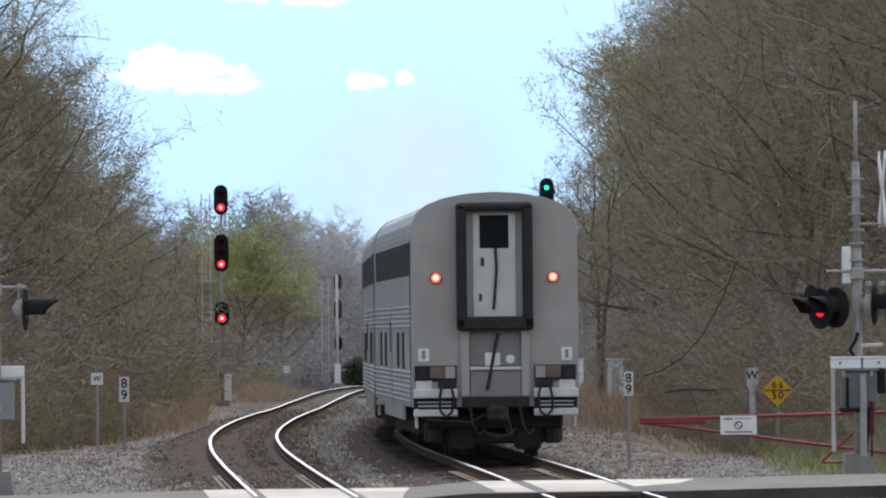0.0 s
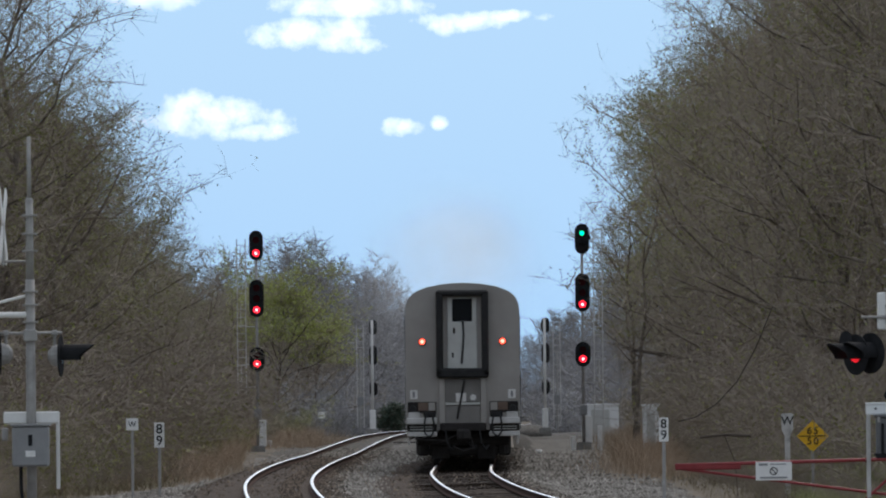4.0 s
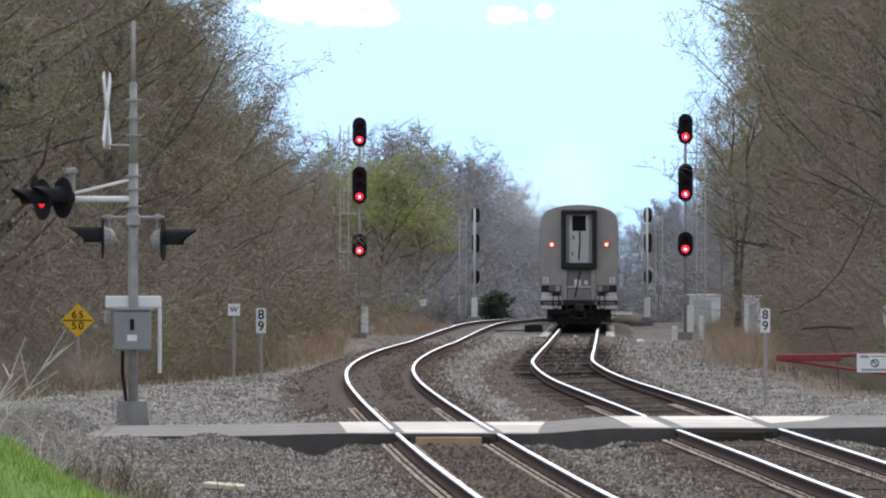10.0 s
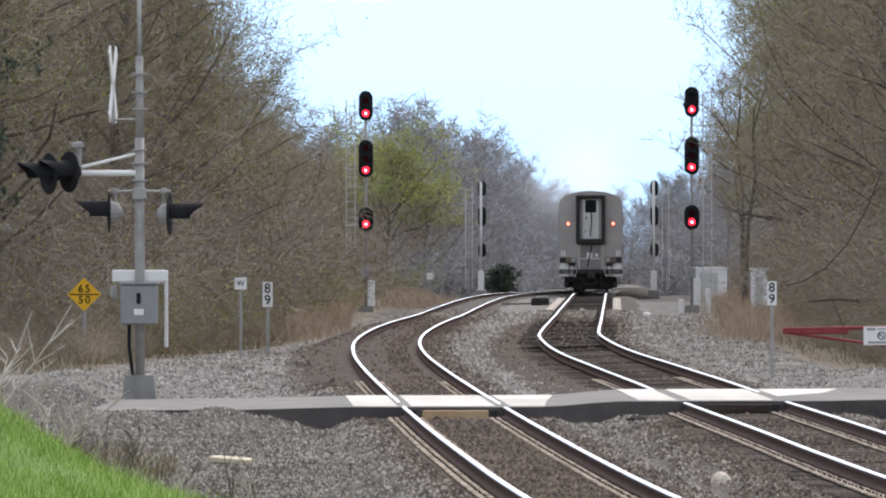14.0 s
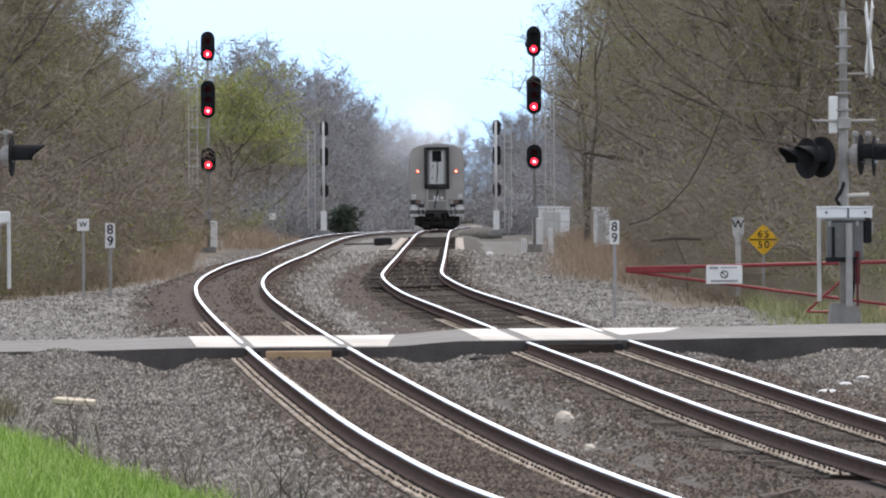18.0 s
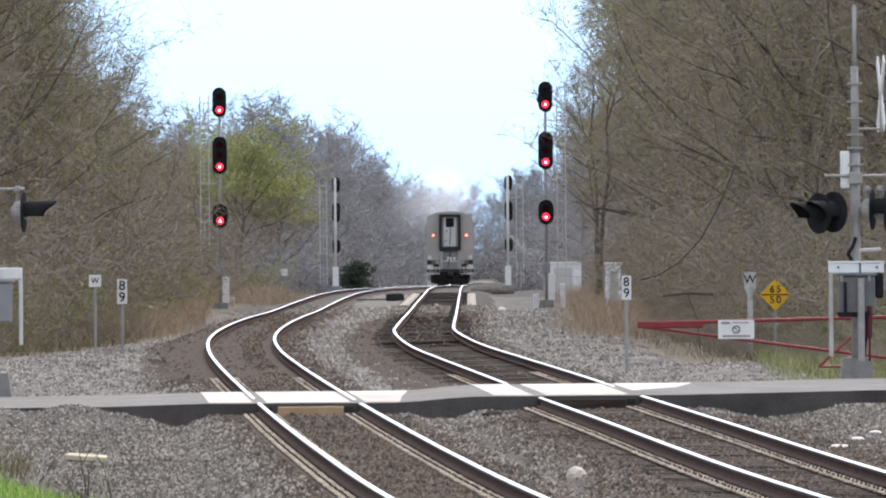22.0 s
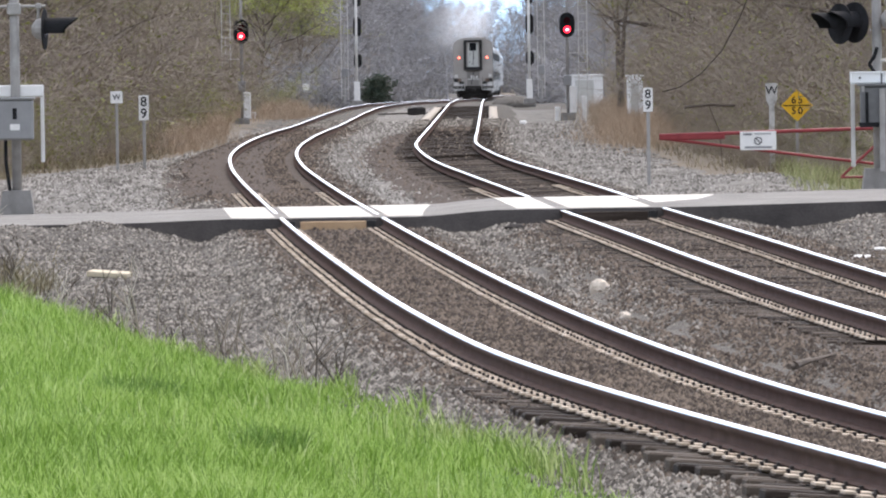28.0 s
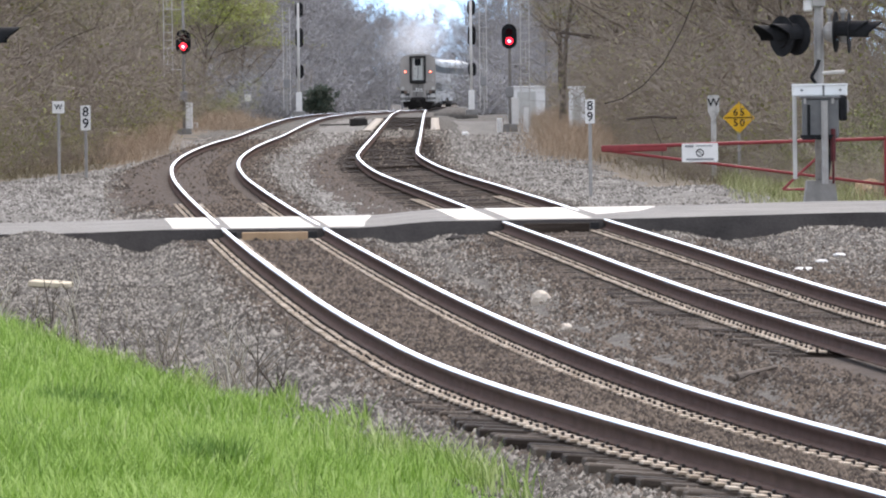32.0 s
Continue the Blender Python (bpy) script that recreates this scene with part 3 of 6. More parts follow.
def lay_track(rows, y0, y1, label, near_from, near_to):
    """One line of rails, its ties, tie plates and spikes."""
    track = thing("railway_track", label, "railway track")
    for side in (-1, 1):
        verts, faces, slot = ribbon(rows, side * GAUGE / 2, 0, RAIL, y0, y1, 1.0, RAIL_SLOTS)
        me = fast_mesh("rail", verts, faces, [M_RAIL, M_HEAD])
        me.polygons.foreach_set("material_index", slot)
        part("rail", me, None, track, "rusty steel rail with a polished bright head")
    ties = [Build().box((0, 0, 0), (2.6 + 0.03 * k, 0.225, 0.17), 0.012) for k in range(-1, 2)]
    ties = [b.mesh("tie", M_TIE) for b in ties]
    plate, spike = Build(), Build()
    for sx in (-1, 1):
        plate.box((sx * 0.753, 0, 0.004), (0.54, 0.21, 0.012), 0.003, 1)
        for dx in (-0.228, -0.135, 0.135, 0.228):
            plate.box((sx * 0.753 + dx, 0, 0.017), (0.064, 0.19, 0.018), 0.003)
        for dx in (-0.185, -0.09, 0.09, 0.185):
            spike.box((sx * 0.753 + dx, 0.05 * (1 if dx > 0 else -1), 0.026), (0.022, 0.03, 0.03), 0.003)
    pv, sv = [], []
    ys = np.arange(near_from, min(y1, 430), 0.5)
    x, z, cant, slope = line_at(rows, ys)
    rest = Build()
    count = 0
    for y, cx, cz, e, k in zip(ys, x, z, cant, slope):
        m = Matrix.Translation((cx, y, cz + e / 2 - 0.262)) @ Euler((0, math.atan2(e, GAUGE), -math.atan(k))).to_matrix().to_4x4() @ pose(random.uniform(-0.08, 0.08), 0, random.uniform(-0.012, 0.004), random.uniform(-1, 1), 0, random.uniform(-1.6, 1.6))
        if y <= near_to and count < 300:
            ob = new("tie", ties[count % 3])
            ob.parent, ob.matrix_basis = track, m
            count += 1
        else:
            rest.add([m @ Vector(p) for p in ((-1.3, -0.11, 0.08), (1.3, -0.11, 0.08), (1.3, 0.11, 0.08), (-1.3, 0.11, 0.08), (-1.3, -0.11, -0.08), (1.3, -0.11, -0.08))], [(0, 1, 2, 3), (4, 5, 1, 0)])
        if y < 165:
            lift = Matrix.Translation((cx, y, cz + e / 2 - 0.170)) @ Euler((0, math.atan2(e, GAUGE), -math.atan(k))).to_matrix().to_4x4() @ pose(random.uniform(-0.008, 0.008), 0, 0)
            pv.append([lift @ Vector(p) for p in plate.v])
            if y < 160:
                sv.append([lift @ Vector(p) for p in spike.v])
    far = part("far_ties", rest, M_TIE, track)
    tagged(far, kind="stuff")
    for name, groups, source, mat, label2 in (("tie_plates", pv, plate, [M_PLATE, M_TIE], "pale rust-stained tie plates"), ("rail_spikes", sv, spike, M_SPIKE, "dark steel spikes")):
        b = Build()
        for g in groups:
            b.add(g, source.f)
            b.s[-len(source.f):] = source.s
        tagged(part(name, b, mat, track, label2), kind="stuff")
    return track


def scatter_ballast():
    """Loose crushed stone on the beds, thickest near the camera."""
    rng = np.random.default_rng(5)
    count = 520000
    y = 47 + (rng.random(count) ** 1.75) * 290
    half = y * 0.0665
    x = rng.uniform(-1, 1, count) * half
    xn = line_at(NEAR_LINE, y)[0]
    xm = line_at(MAIN_LINE, y)[0]
    off = np.minimum(np.abs(x - xn), np.abs(x - xm))
    bare = lambda d: ~(((d + 0.753 > -0.32) & (d + 0.753 < 0.1)) | ((d - 0.753 > -0.27) & (d - 0.753 < 0.1)))
    keep = (x > turf_edge(y) - 0.15) & bare(x - xn) & bare(x - xm) & ~((y > 134.6) & (y < 145.4) & (x > -7))
    keep &= (off > 1.5) | (rng.random(count) < np.where((np.abs(x - xm) < 1.5) & (y < 134), 0.4, 0.8))
    edge = 0.25 * np.sin(y * 0.31) + 0.12 * np.sin(y * 1.3)
    dug = (x < xm + 1.2) & (x > xm - 2.15 + edge) & (y > 149) & (y < 285)
    dug |= (x < xn) & (x > xn - 1.95 + edge) & (y > 165) & (y < 262)
    keep &= ~dug | (rng.random(count) < 0.12)
    keep &= ~((x > xm + 2.0 + 0.3 * np.sin(y * 0.8)) & (y > 147) & (rng.random(count) < 0.35))
    keep &= x > np.interp(y, [40, 140, 200, 260, 340], [-99, -9.5, -7.8, -6.8, -6.8])
    keep &= x < np.interp(y, [40, 135, 160, 200, 340], [99, 11, 7.4, 5.4, 5.4])
    x, y, off = x[keep], y[keep], off[keep]
    brown = (off < 1.25 + rng.uniform(-0.25, 0.35, len(x))) | ((np.abs(x - xm[keep]) < 2.0 + rng.uniform(-0.6, 0.3, len(x))) & (y < 128))
    shoulder = np.minimum(np.where(x < xn[keep], xn[keep] - x, 9), np.where(x < xm[keep], xm[keep] - x, 9))
    brown |= (shoulder < 1.9 + rng.uniform(-0.3, 0.3, len(x))) & (y > 160) & (y < 275)
    brown |= (x > xm[keep]) & (y < 112 + rng.uniform(-14, 22, len(x)))
    brown |= (x > xm[keep] - 2.3) & (y < 94 + rng.uniform(-14, 10, len(x)))
    brown |= (x > xn[keep] + 1.2) & (y < 74 + rng.uniform(-12, 8, len(x)))
    brown &= y < 300 + rng.uniform(-6, 6, len(x))
    n = len(x)
    z = ground_height(x, y) + rng.uniform(-0.005, 0.02, n)
    size = rng.uniform(0.012, 0.027, n) * np.where(rng.random(n) < 0.06, 1.8, 1) * np.interp(y, [50, 200, 340], [0.9, 1.6, 2.6])
    shape = np.array([(1, 0, -0.25), (0, 1, -0.25), (-1, 0, -0.25), (0, -1, -0.25), (0, 0, 0.8)])
    v = shape[None] * size[:, None, None] * rng.uniform(0.6, 1.25, (n, 5, 1))
    a = rng.uniform(0, 2 * math.pi, n)
    ca, sa = np.cos(a)[:, None], np.sin(a)[:, None]
    vx, vy = v[..., 0] * ca - v[..., 1] * sa, v[..., 0] * sa + v[..., 1] * ca
    tilt = rng.uniform(-0.6, 0.6, n)[:, None]
    vz = v[..., 2] + vx * tilt
    verts = np.stack([vx + x[:, None], vy + y[:, None], vz + z[:, None]], -1).reshape(-1, 3)
    tri = np.array([(0, 1, 4), (1, 2, 4), (2, 3, 4), (3, 0, 4)])
    faces = (np.arange(n)[:, None, None] * 5 + tri[None]).reshape(-1, 3)
    me = fast_mesh("ballast_stones", verts, faces, [M_STONE, M_BROWN_STONE, M_PALE_STONE])
    pale = ((x > xm[keep] + 1.7) & (y > 147)) | ((x > xn[keep] + 1.5) & (x < xm[keep] - 1.6) & (y > 149)) | ((x < xn[keep] - 2.2) & (y > 145) & (y < 330))
    me.polygons.foreach_set("material_index", np.repeat(np.where(pale & ~brown, 2, brown.astype(np.int32)), 4))
    ob = new("ballast_stones", me)
    tagged(ob, "loose grey and tan crushed ballast stones", "ballast", kind="stuff")


def road_height(x):
    return np.interp(x, [-40, -9, -7.2, -3.2, -0.2, 0.7, 4.0, 7, 12, 60], [-0.35, -0.2, -0.06, 0.012, 0.012, 0.095, 0.105, 0.15, 0.15, 0.0])


def lay_road():
    xs = np.concatenate([np.arange(-60, -8, 4.0), np.arange(-8, 12, 0.4), np.arange(12, 61, 4.0)])
    b = Build()
    tilt = lambda x: float(np.interp(x, [-6, -3, 0, 0.8, 6, 12], [0, 0.01, 0.01, 0.015, 0.015, 0.008]))
    near = lambda x: 135.0 + 0.12 * math.sin(x * 1.3) + 0.08 * math.sin(x * 3.1) - (0.9 * max(0, 1 - abs(x + 4.6) / 1.3))
    far = lambda x: 144.9 + 0.15 * math.sin(x * 0.9) + max(0, -x - 5) * 0.6
    for x0, x1 in zip(xs[:-1], xs[1:]):
        z0, z1 = road_height(x0) - 0.004, road_height(x1) - 0.004
        if x1 > -7.0:
            b.add([(x0, near(x0), z0 - tilt(x0)), (x1, near(x1), z1 - tilt(x1)), (x1, far(x1), z1 + tilt(x1)), (x0, far(x0), z0 + tilt(x0))], [(0, 1, 2, 3)], 0)
            # side faces get the darker asphalt, with their shade painted in
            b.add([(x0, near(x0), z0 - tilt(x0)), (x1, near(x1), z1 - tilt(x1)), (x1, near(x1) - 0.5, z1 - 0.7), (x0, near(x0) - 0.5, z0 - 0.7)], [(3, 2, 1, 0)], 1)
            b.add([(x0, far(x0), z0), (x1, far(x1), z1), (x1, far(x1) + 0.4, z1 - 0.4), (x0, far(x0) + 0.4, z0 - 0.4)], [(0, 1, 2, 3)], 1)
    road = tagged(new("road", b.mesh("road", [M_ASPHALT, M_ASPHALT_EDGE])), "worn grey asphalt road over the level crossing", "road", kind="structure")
    return road


def lay_crossing(rows, label, board, lanes):
    """Pale panels between and outside the rails, flush with the rail heads."""
    group = thing("crossing_surface", label, "level crossing", kind="")
    for lane, wide in lanes:
        for k in range(3):
            y0 = 135.6 + k * 2.95
            ym = y0 + 1.47
            x, z, cant, slope = (float(v[0]) for v in line_at(rows, ym))
            grade = float(line_at(rows, ym + 1.7)[1][0] - line_at(rows, ym - 1.7)[1][0]) / 3.4
            shape = Build().box((0, 0, -0.012), (wide, 2.946, 0.03), 0.002)
            # body under the pale top, painted shade-dark like the road's side
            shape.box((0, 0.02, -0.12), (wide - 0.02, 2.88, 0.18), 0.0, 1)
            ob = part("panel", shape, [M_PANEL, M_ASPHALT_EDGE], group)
            ob.matrix_basis = Matrix.Translation((x + lane, ym + 0 * lane, z + 0.002)) @ pose(0, 0, 0, math.degrees(math.atan(grade)), 0, -math.degrees(math.atan(slope)))
    x, z, _, slope = (float(v[0]) for v in line_at(rows, 135.4))
    part("panel_end_board", Build().box((x + 0.03, 134.62, z - 0.14), (0.98, 0.14, 0.19), 0.01), board, group, "timber end board")
    for side in (-1, 1):
        part("rubber_flange_filler", Build().box((x + side * 0.60, 134.60, z - 0.13), (0.13, 0.12, 0.19), 0.01), M_RUBBER, group, "black rubber filler")
    return group


lay_ground()
lay_road()


# ---- woods ----
def grow(rng, height, spread, limbs, subs, twigs, lean=0.0, base=0.18, droop=0.0, low=0.25, spray=3, stout=1.0):
    """Segments of a bare tree: thick wood, branches, twigs and their sprays, and the ends that carry buds."""
    thick, fine, ends = [], [], []
    top = Vector((lean * height, rng.uniform(-0.05, 0.05) * height, height * 0.92))
    spine = [Vector((0, 0, -0.3))]
    for k in range(1, 7):
        f = k / 6
        spine.append(Vector((top.x * f + rng.uniform(-0.03, 0.03) * height * f, top.y * f + rng.uniform(-0.03, 0.03) * height * f, height * 0.92 * f)))
    r = lambda f: base * height / 12 * (1 - 0.88 * f)
    for k in range(6):
        thick.append((spine[k], spine[k + 1], r(k / 6), r((k + 1) / 6)))

    def along(f):
        k = min(5, int(f * 6))
        return spine[k].lerp(spine[k + 1], f * 6 - k)

    def stray(a, lo, hi):
        return Vector((rng.uniform(-a, a), rng.uniform(-a, a), rng.uniform(lo, hi) - droop))
    for i in range(limbs):
        f = low + (0.97 - low) * (i + rng.random()) / limbs
        a = i * 2.399 + rng.uniform(-0.5, 0.5)
        up = rng.uniform(0.0, 0.8) + 0.55 * f
        way = Vector((math.cos(a), math.sin(a), up)).normalized()
        size = spread * (1.15 - 0.62 * f) * rng.uniform(0.7, 1.15)
        if i % 4 == 0 and f > 0.4:
            size *= 1.5
        p, rad = along(f), r(f) * rng.uniform(0.3, 0.5) + 0.014
        pts = [p]
        for k in range(4):
            way = (way + stray(0.36, -0.2, 0.34)).normalized()
            pts.append(pts[-1] + way * size / 4)
        for k in range(4):
            thick.append((pts[k], pts[k + 1], rad * (1 - k * 0.22), rad * (1 - (k + 1) * 0.22)))
        for j in range(subs):
            g = 0.12 + 0.88 * (j + rng.random()) / subs
            k = min(3, int(g * 4))
            q = pts[k].lerp(pts[k + 1], g * 4 - k)
            d = (pts[k + 1] - pts[k]).normalized()
            w = (d * 0.35 + stray(1, -0.6, 0.9)).normalized()
            size2 = size * rng.uniform(0.22, 0.46)
            mid = q + w * size2 * 0.5
            w2 = (w + stray(0.5, -0.3, 0.45)).normalized()
            tip = mid + w2 * size2 * 0.5
            fine.append((q, mid, 0.013 * stout, 0.009 * stout)), fine.append((mid, tip, 0.009 * stout, 0.004 * stout))
            for n in range(twigs):
                h = rng.random()
                s = q.lerp(mid, h * 2) if h < 0.5 else mid.lerp(tip, h * 2 - 1)
                v = (w2 * 0.3 + stray(1, -0.7, 1.0)).normalized()
                e = s + v * rng.uniform(0.35, 0.95) * (0.5 + spread / 9)
                fine.append((s, e, 0.0055 * stout, 0.0025 * stout))
                ends.append((s, e))
                for m in range(spray):
                    o = s.lerp(e, rng.uniform(0.15, 1.0))
                    u = o + (v * 0.3 + stray(1, -0.8, 1.0)).normalized() * rng.uniform(0.18, 0.55)
                    fine.append((o, u, 0.0042 * stout, 0.002 * stout))
                    ends.append((o, u))
    return thick, fine, ends


def sticks(segments, n):
    """Numpy mesh of many thin tapered sticks with n sides."""
    p0 = np.array([s[0] for s in segments]), np.array([s[1] for s in segments])
    a, b = p0
    r0, r1 = np.array([s[2] for s in segments]), np.array([s[3] for s in segments])
    w = b - a
    w /= np.linalg.norm(w, axis=1, keepdims=True) + 1e-9
    ref = np.where(np.abs(w[:, 2:3]) < 0.9, np.array([[0, 0, 1.0]]), np.array([[1.0, 0, 0]]))
    u = np.cross(w, ref)
    u /= np.linalg.norm(u, axis=1, keepdims=True)
    k = np.cross(w, u)
    if n == 2:
        a0 = np.random.default_rng(len(a)).uniform(0, np.pi, (len(a), 1))
        u, k = u * np.cos(a0) + k * np.sin(a0), k * np.cos(a0) - u * np.sin(a0)
        r0, r1 = r0 * 1.3, r1 * 1.3
    t = 2 * np.pi * np.arange(n) / n
    ring = u[:, None] * np.cos(t)[None, :, None] + k[:, None] * np.sin(t)[None, :, None]
    verts = np.concatenate([a[:, None] + ring * r0[:, None, None], b[:, None] + ring * r1[:, None, None]], 1)
    i = np.arange(n)
    quad = np.stack([i, (i + 1) % n, n + (i + 1) % n, n + i], 1)[:1 if n == 2 else n]
    faces = (np.arange(len(a))[:, None, None] * 2 * n + quad[None]).reshape(-1, 4)
    return verts.reshape(-1, 3), faces


def blades(rng, ends, per, length, width):
    """Small leaf or bud faces strewn along the twigs."""
    s, e = np.array([x[0] for x in ends]), np.array([x[1] for x in ends])
    k = rng.integers(0, len(s), int(len(s) * per))
    p = s[k] + (e[k] - s[k]) * (rng.random((len(k), 1)) ** 0.6)
    d = rng.normal(size=(len(k), 3))
    d /= np.linalg.norm(d, axis=1, keepdims=True)
    c = np.cross(d, rng.normal(size=(len(k), 3)))
    c /= np.linalg.norm(c, axis=1, keepdims=True)
    ln = length * rng.uniform(0.5, 1.3, (len(k), 1))
    wd = width * rng.uniform(0.5, 1.3, (len(k), 1))
    verts = np.stack([p - c * wd, p + c * wd, p + d * ln * 1.1], 1).reshape(-1, 3)
    faces = np.arange(len(k) * 3).reshape(-1, 3)
    return verts, faces


def make_tree(name, label, seed, height, spread, limbs, subs, twigs, bud, bud_mat, bud_size, lean=0.0, droop=0.0, low=0.25, base=0.18, twig_mat=None, category="tree", spray=3, stout=1.0, leaf_from=0.0):
    rng = np.random.default_rng(seed)
    thick, fine, ends = grow(rng, height, spread, limbs, subs, twigs, lean, base, droop, low, spray, stout)
    tree = thing(name, label, category)
    part("trunk", fast_mesh("trunk", *sticks(thick, 6), twig_mat or M_BARK, True), None, tree)
    part("crown", fast_mesh("crown", *sticks(fine, 2), twig_mat or M_TWIG), None, tree)
    if bud:
        ends = [p for p in ends if p[1].z > leaf_from * height]
        part("foliage", fast_mesh("foliage", *blades(rng, ends, bud, bud_size, bud_size * 0.42), bud_mat), None, tree, "sparse spring foliage")
    return tree


def make_brush(seed, height, stems, per, mat, label, bud=0.0, stout=1.0):
    """A thicket of many thin stems from one root."""
    rng = np.random.default_rng(seed)
    fine, ends = [], []
    for i in range(stems):
        a, r = rng.uniform(0, 6.28), rng.uniform(0, 1.1)
        p = Vector((math.cos(a) * r, math.sin(a) * r, -0.1))
        w = Vector((math.cos(a) * 0.45, math.sin(a) * 0.45, 1)).normalized()
        size = height * rng.uniform(0.5, 1.1)
        for k in range(4):
            w = (w + Vector((rng.uniform(-0.5, 0.5), rng.uniform(-0.5, 0.5), rng.uniform(-0.25, 0.15)))).normalized()
            q = p + w * size / 4
            fine.append((p, q, 0.009 * stout * (1 - k * 0.2), 0.009 * stout * (0.8 - k * 0.2)))
            for n in range(per):
                s = p.lerp(q, rng.random())
                v = (w * 0.25 + Vector((rng.uniform(-1, 1), rng.uniform(-1, 1), rng.uniform(-0.7, 0.9)))).normalized()
                e = s + v * rng.uniform(0.2, 0.75)
                fine.append((s, e, 0.0045 * stout, 0.002 * stout))
                ends.append((s, e))
            p = q
    bush = thing("shrub", label, "shrub")
    part("thicket", fast_mesh("thicket", *sticks(fine, 2), mat), None, bush)
    if bud:
        part("foliage", fast_mesh("foliage", *blades(rng, ends, bud, 0.06, 0.022), M_BUD), None, bush, "small olive buds")
    return bush


def stand(x, y, lift=0.0):
    return float(ground_height(x, y)) + lift


def plant_all(kinds, spots, group, first):
    """Copies of the kinds at spots (x, y, scale); the first of each kind is used itself."""
    rng = random.Random(first)
    used = set()
    for i, (x, y, s, *tall) in enumerate(spots):
        k = rng.randrange(len(kinds))
        m = pose(x, y, stand(x, y, -0.05), 0, 0, rng.uniform(0, 360))
        src = kinds[k]
        ob = copy_thing(src, m)
        ob.matrix_basis = m @ Matrix.Diagonal((s, s, s * rng.uniform(0.92, 1.08) * (tall[0] if tall else 1), 1))
        ob["group"] = group
    return


def plant_woods():
    rng = random.Random(11)
    bare = [make_tree("bare_tree", "tall leafless tree with dense grey-brown twigs at the wood's edge", 20 + k, 13, 4.6, 26, 12, 7, 0.5, M_BUD, 0.05, lean=(0.05, -0.04, 0.0)[k], low=0.18, spray=3) for k in range(3)]
    budding = [make_tree("budding_tree", "tall tree with brown twigs and olive-green spring buds", 40 + k, 12.5, 4.8, 24, 12, 7, 2.0, M_BUD, 0.058, lean=(-0.05, 0.06)[k], low=0.18, spray=3, leaf_from=(0.3, 0.45)[k]) for k in range(2)]
    sparse = [make_tree("bare_tree", "slender leafless tree with open upright branches", 60 + k, 12, 3.4, 15, 8, 5, 0.3, M_BUD, 0.04, lean=(-0.12, 0.03)[k], low=0.3, base=0.12, spray=2, stout=1.25) for k in range(2)]
    leafy = [make_tree("leafing_tree", "round tree in fresh yellow-green leaf", 70, 8.0, 4.3, 26, 12, 8, 2.6, M_LEAF, 0.10, low=0.2, spray=2, stout=1.4, leaf_from=0.62)]
    brush = [make_brush(80 + k, 3.4, 34, 15, M_BRUSH, "tangled leafless thicket of grey-brown stems", 0.3) for k in range(3)]
    far_brush = [make_brush(95 + k, 3.4, 34, 9, M_HAZE_TWIG, "distant thicket of bare stems, greyed by painted haze", 0.2, 2.6) for k in range(2)]
    green = [make_brush(90, 2.6, 30, 12, M_BRUSH, "low thicket with olive-green buds", 3.0)]
    olive = [make_brush(93, 2.6, 26, 10, M_BRUSH, "low shrub in pale olive spring leaf", 9.0)]
    for o in olive[0].children:
        if o.name.startswith("foliage"):
            o.data.materials[0] = M_VERGE
    left = []
    for y in np.arange(172, 440, 10.5):
        edge = float(np.interp(y, [170, 220, 300, 380, 440], [-14.2, -12.9, -12.4, -12.6, -12.0]))
        tall = float(np.interp(y, [170, 225, 270, 310, 360, 440], [1.05, 1.06, 1.0, 0.88, 0.74, 0.64]))
        left.append((edge + rng.uniform(-1.0, 0.8), float(y) + rng.uniform(-3, 3), rng.uniform(0.88, 1.08) * tall, 0.95))
        left.append((edge - 5 + rng.uniform(-1.5, 1.5), float(y) + rng.uniform(-4, 4), rng.uniform(1.0, 1.25) * tall, 0.93))
    right = []
    for y in np.arange(190, 440, 10.5):
        edge = float(np.interp(y, [190, 240, 290, 345, 380, 440], [13.0, 11.6, 11.0, 11.6, 9.6, 10.4]))
        right.append((edge + rng.uniform(-0.8, 1.0), float(y) + rng.uniform(-3, 3), rng.uniform(0.95, 1.2), 1.1))
        right.append((edge + 4.5 + rng.uniform(-1.5, 1.5), float(y) + rng.uniform(-4, 4), rng.uniform(1.1, 1.45), 1.12))
    plant_all(bare + budding, left, "trees along the line", 1)
    plant_all(budding + bare, right, "trees along the line", 2)
    plant_all(sparse, [(7.3, 372, 0.92, 1.15), (7.9, 392, 0.92, 1.1), (8.4, 415, 0.85, 1.1), (9.8, 350, 0.95, 1.2), (-12.4, 300, 0.75), (-11.2, 395, 0.62), (-10.4, 425, 0.6), (-11.8, 345, 0.68), (-12.8, 260, 0.95)], "trees along the line", 3)
    plant_all(leafy, [(-9.9, 505, 1.06), (-8.0, 514, 0.92), (-12.0, 512, 0.98), (-13.7, 522, 0.85)], "leafing trees", 4)
    back = []
    for y in np.arange(560, 840, 24):
        for x in np.arange(-24, 1, 2.9):
            if x > float(np.interp(y, [560, 640, 720, 820], [-8, -6.2, -4.8, -3.4])):
                continue
            if x < -11 and int(y / 24) % 2:
                continue
            back.append((float(x) + rng.uniform(-1.2, 1.2), float(y) + rng.uniform(-8, 8), rng.uniform(0.9, 1.08) * float(np.interp(x, [-20, -8, -2], [0.84, 0.9, 0.92]))))
    for y in np.arange(470, 780, 30):
        for x in np.arange(10, 20, 5):
            back.append((float(x) + rng.uniform(-1.5, 1.5), float(y) + rng.uniform(-8, 8), rng.uniform(0.55, 0.75)))
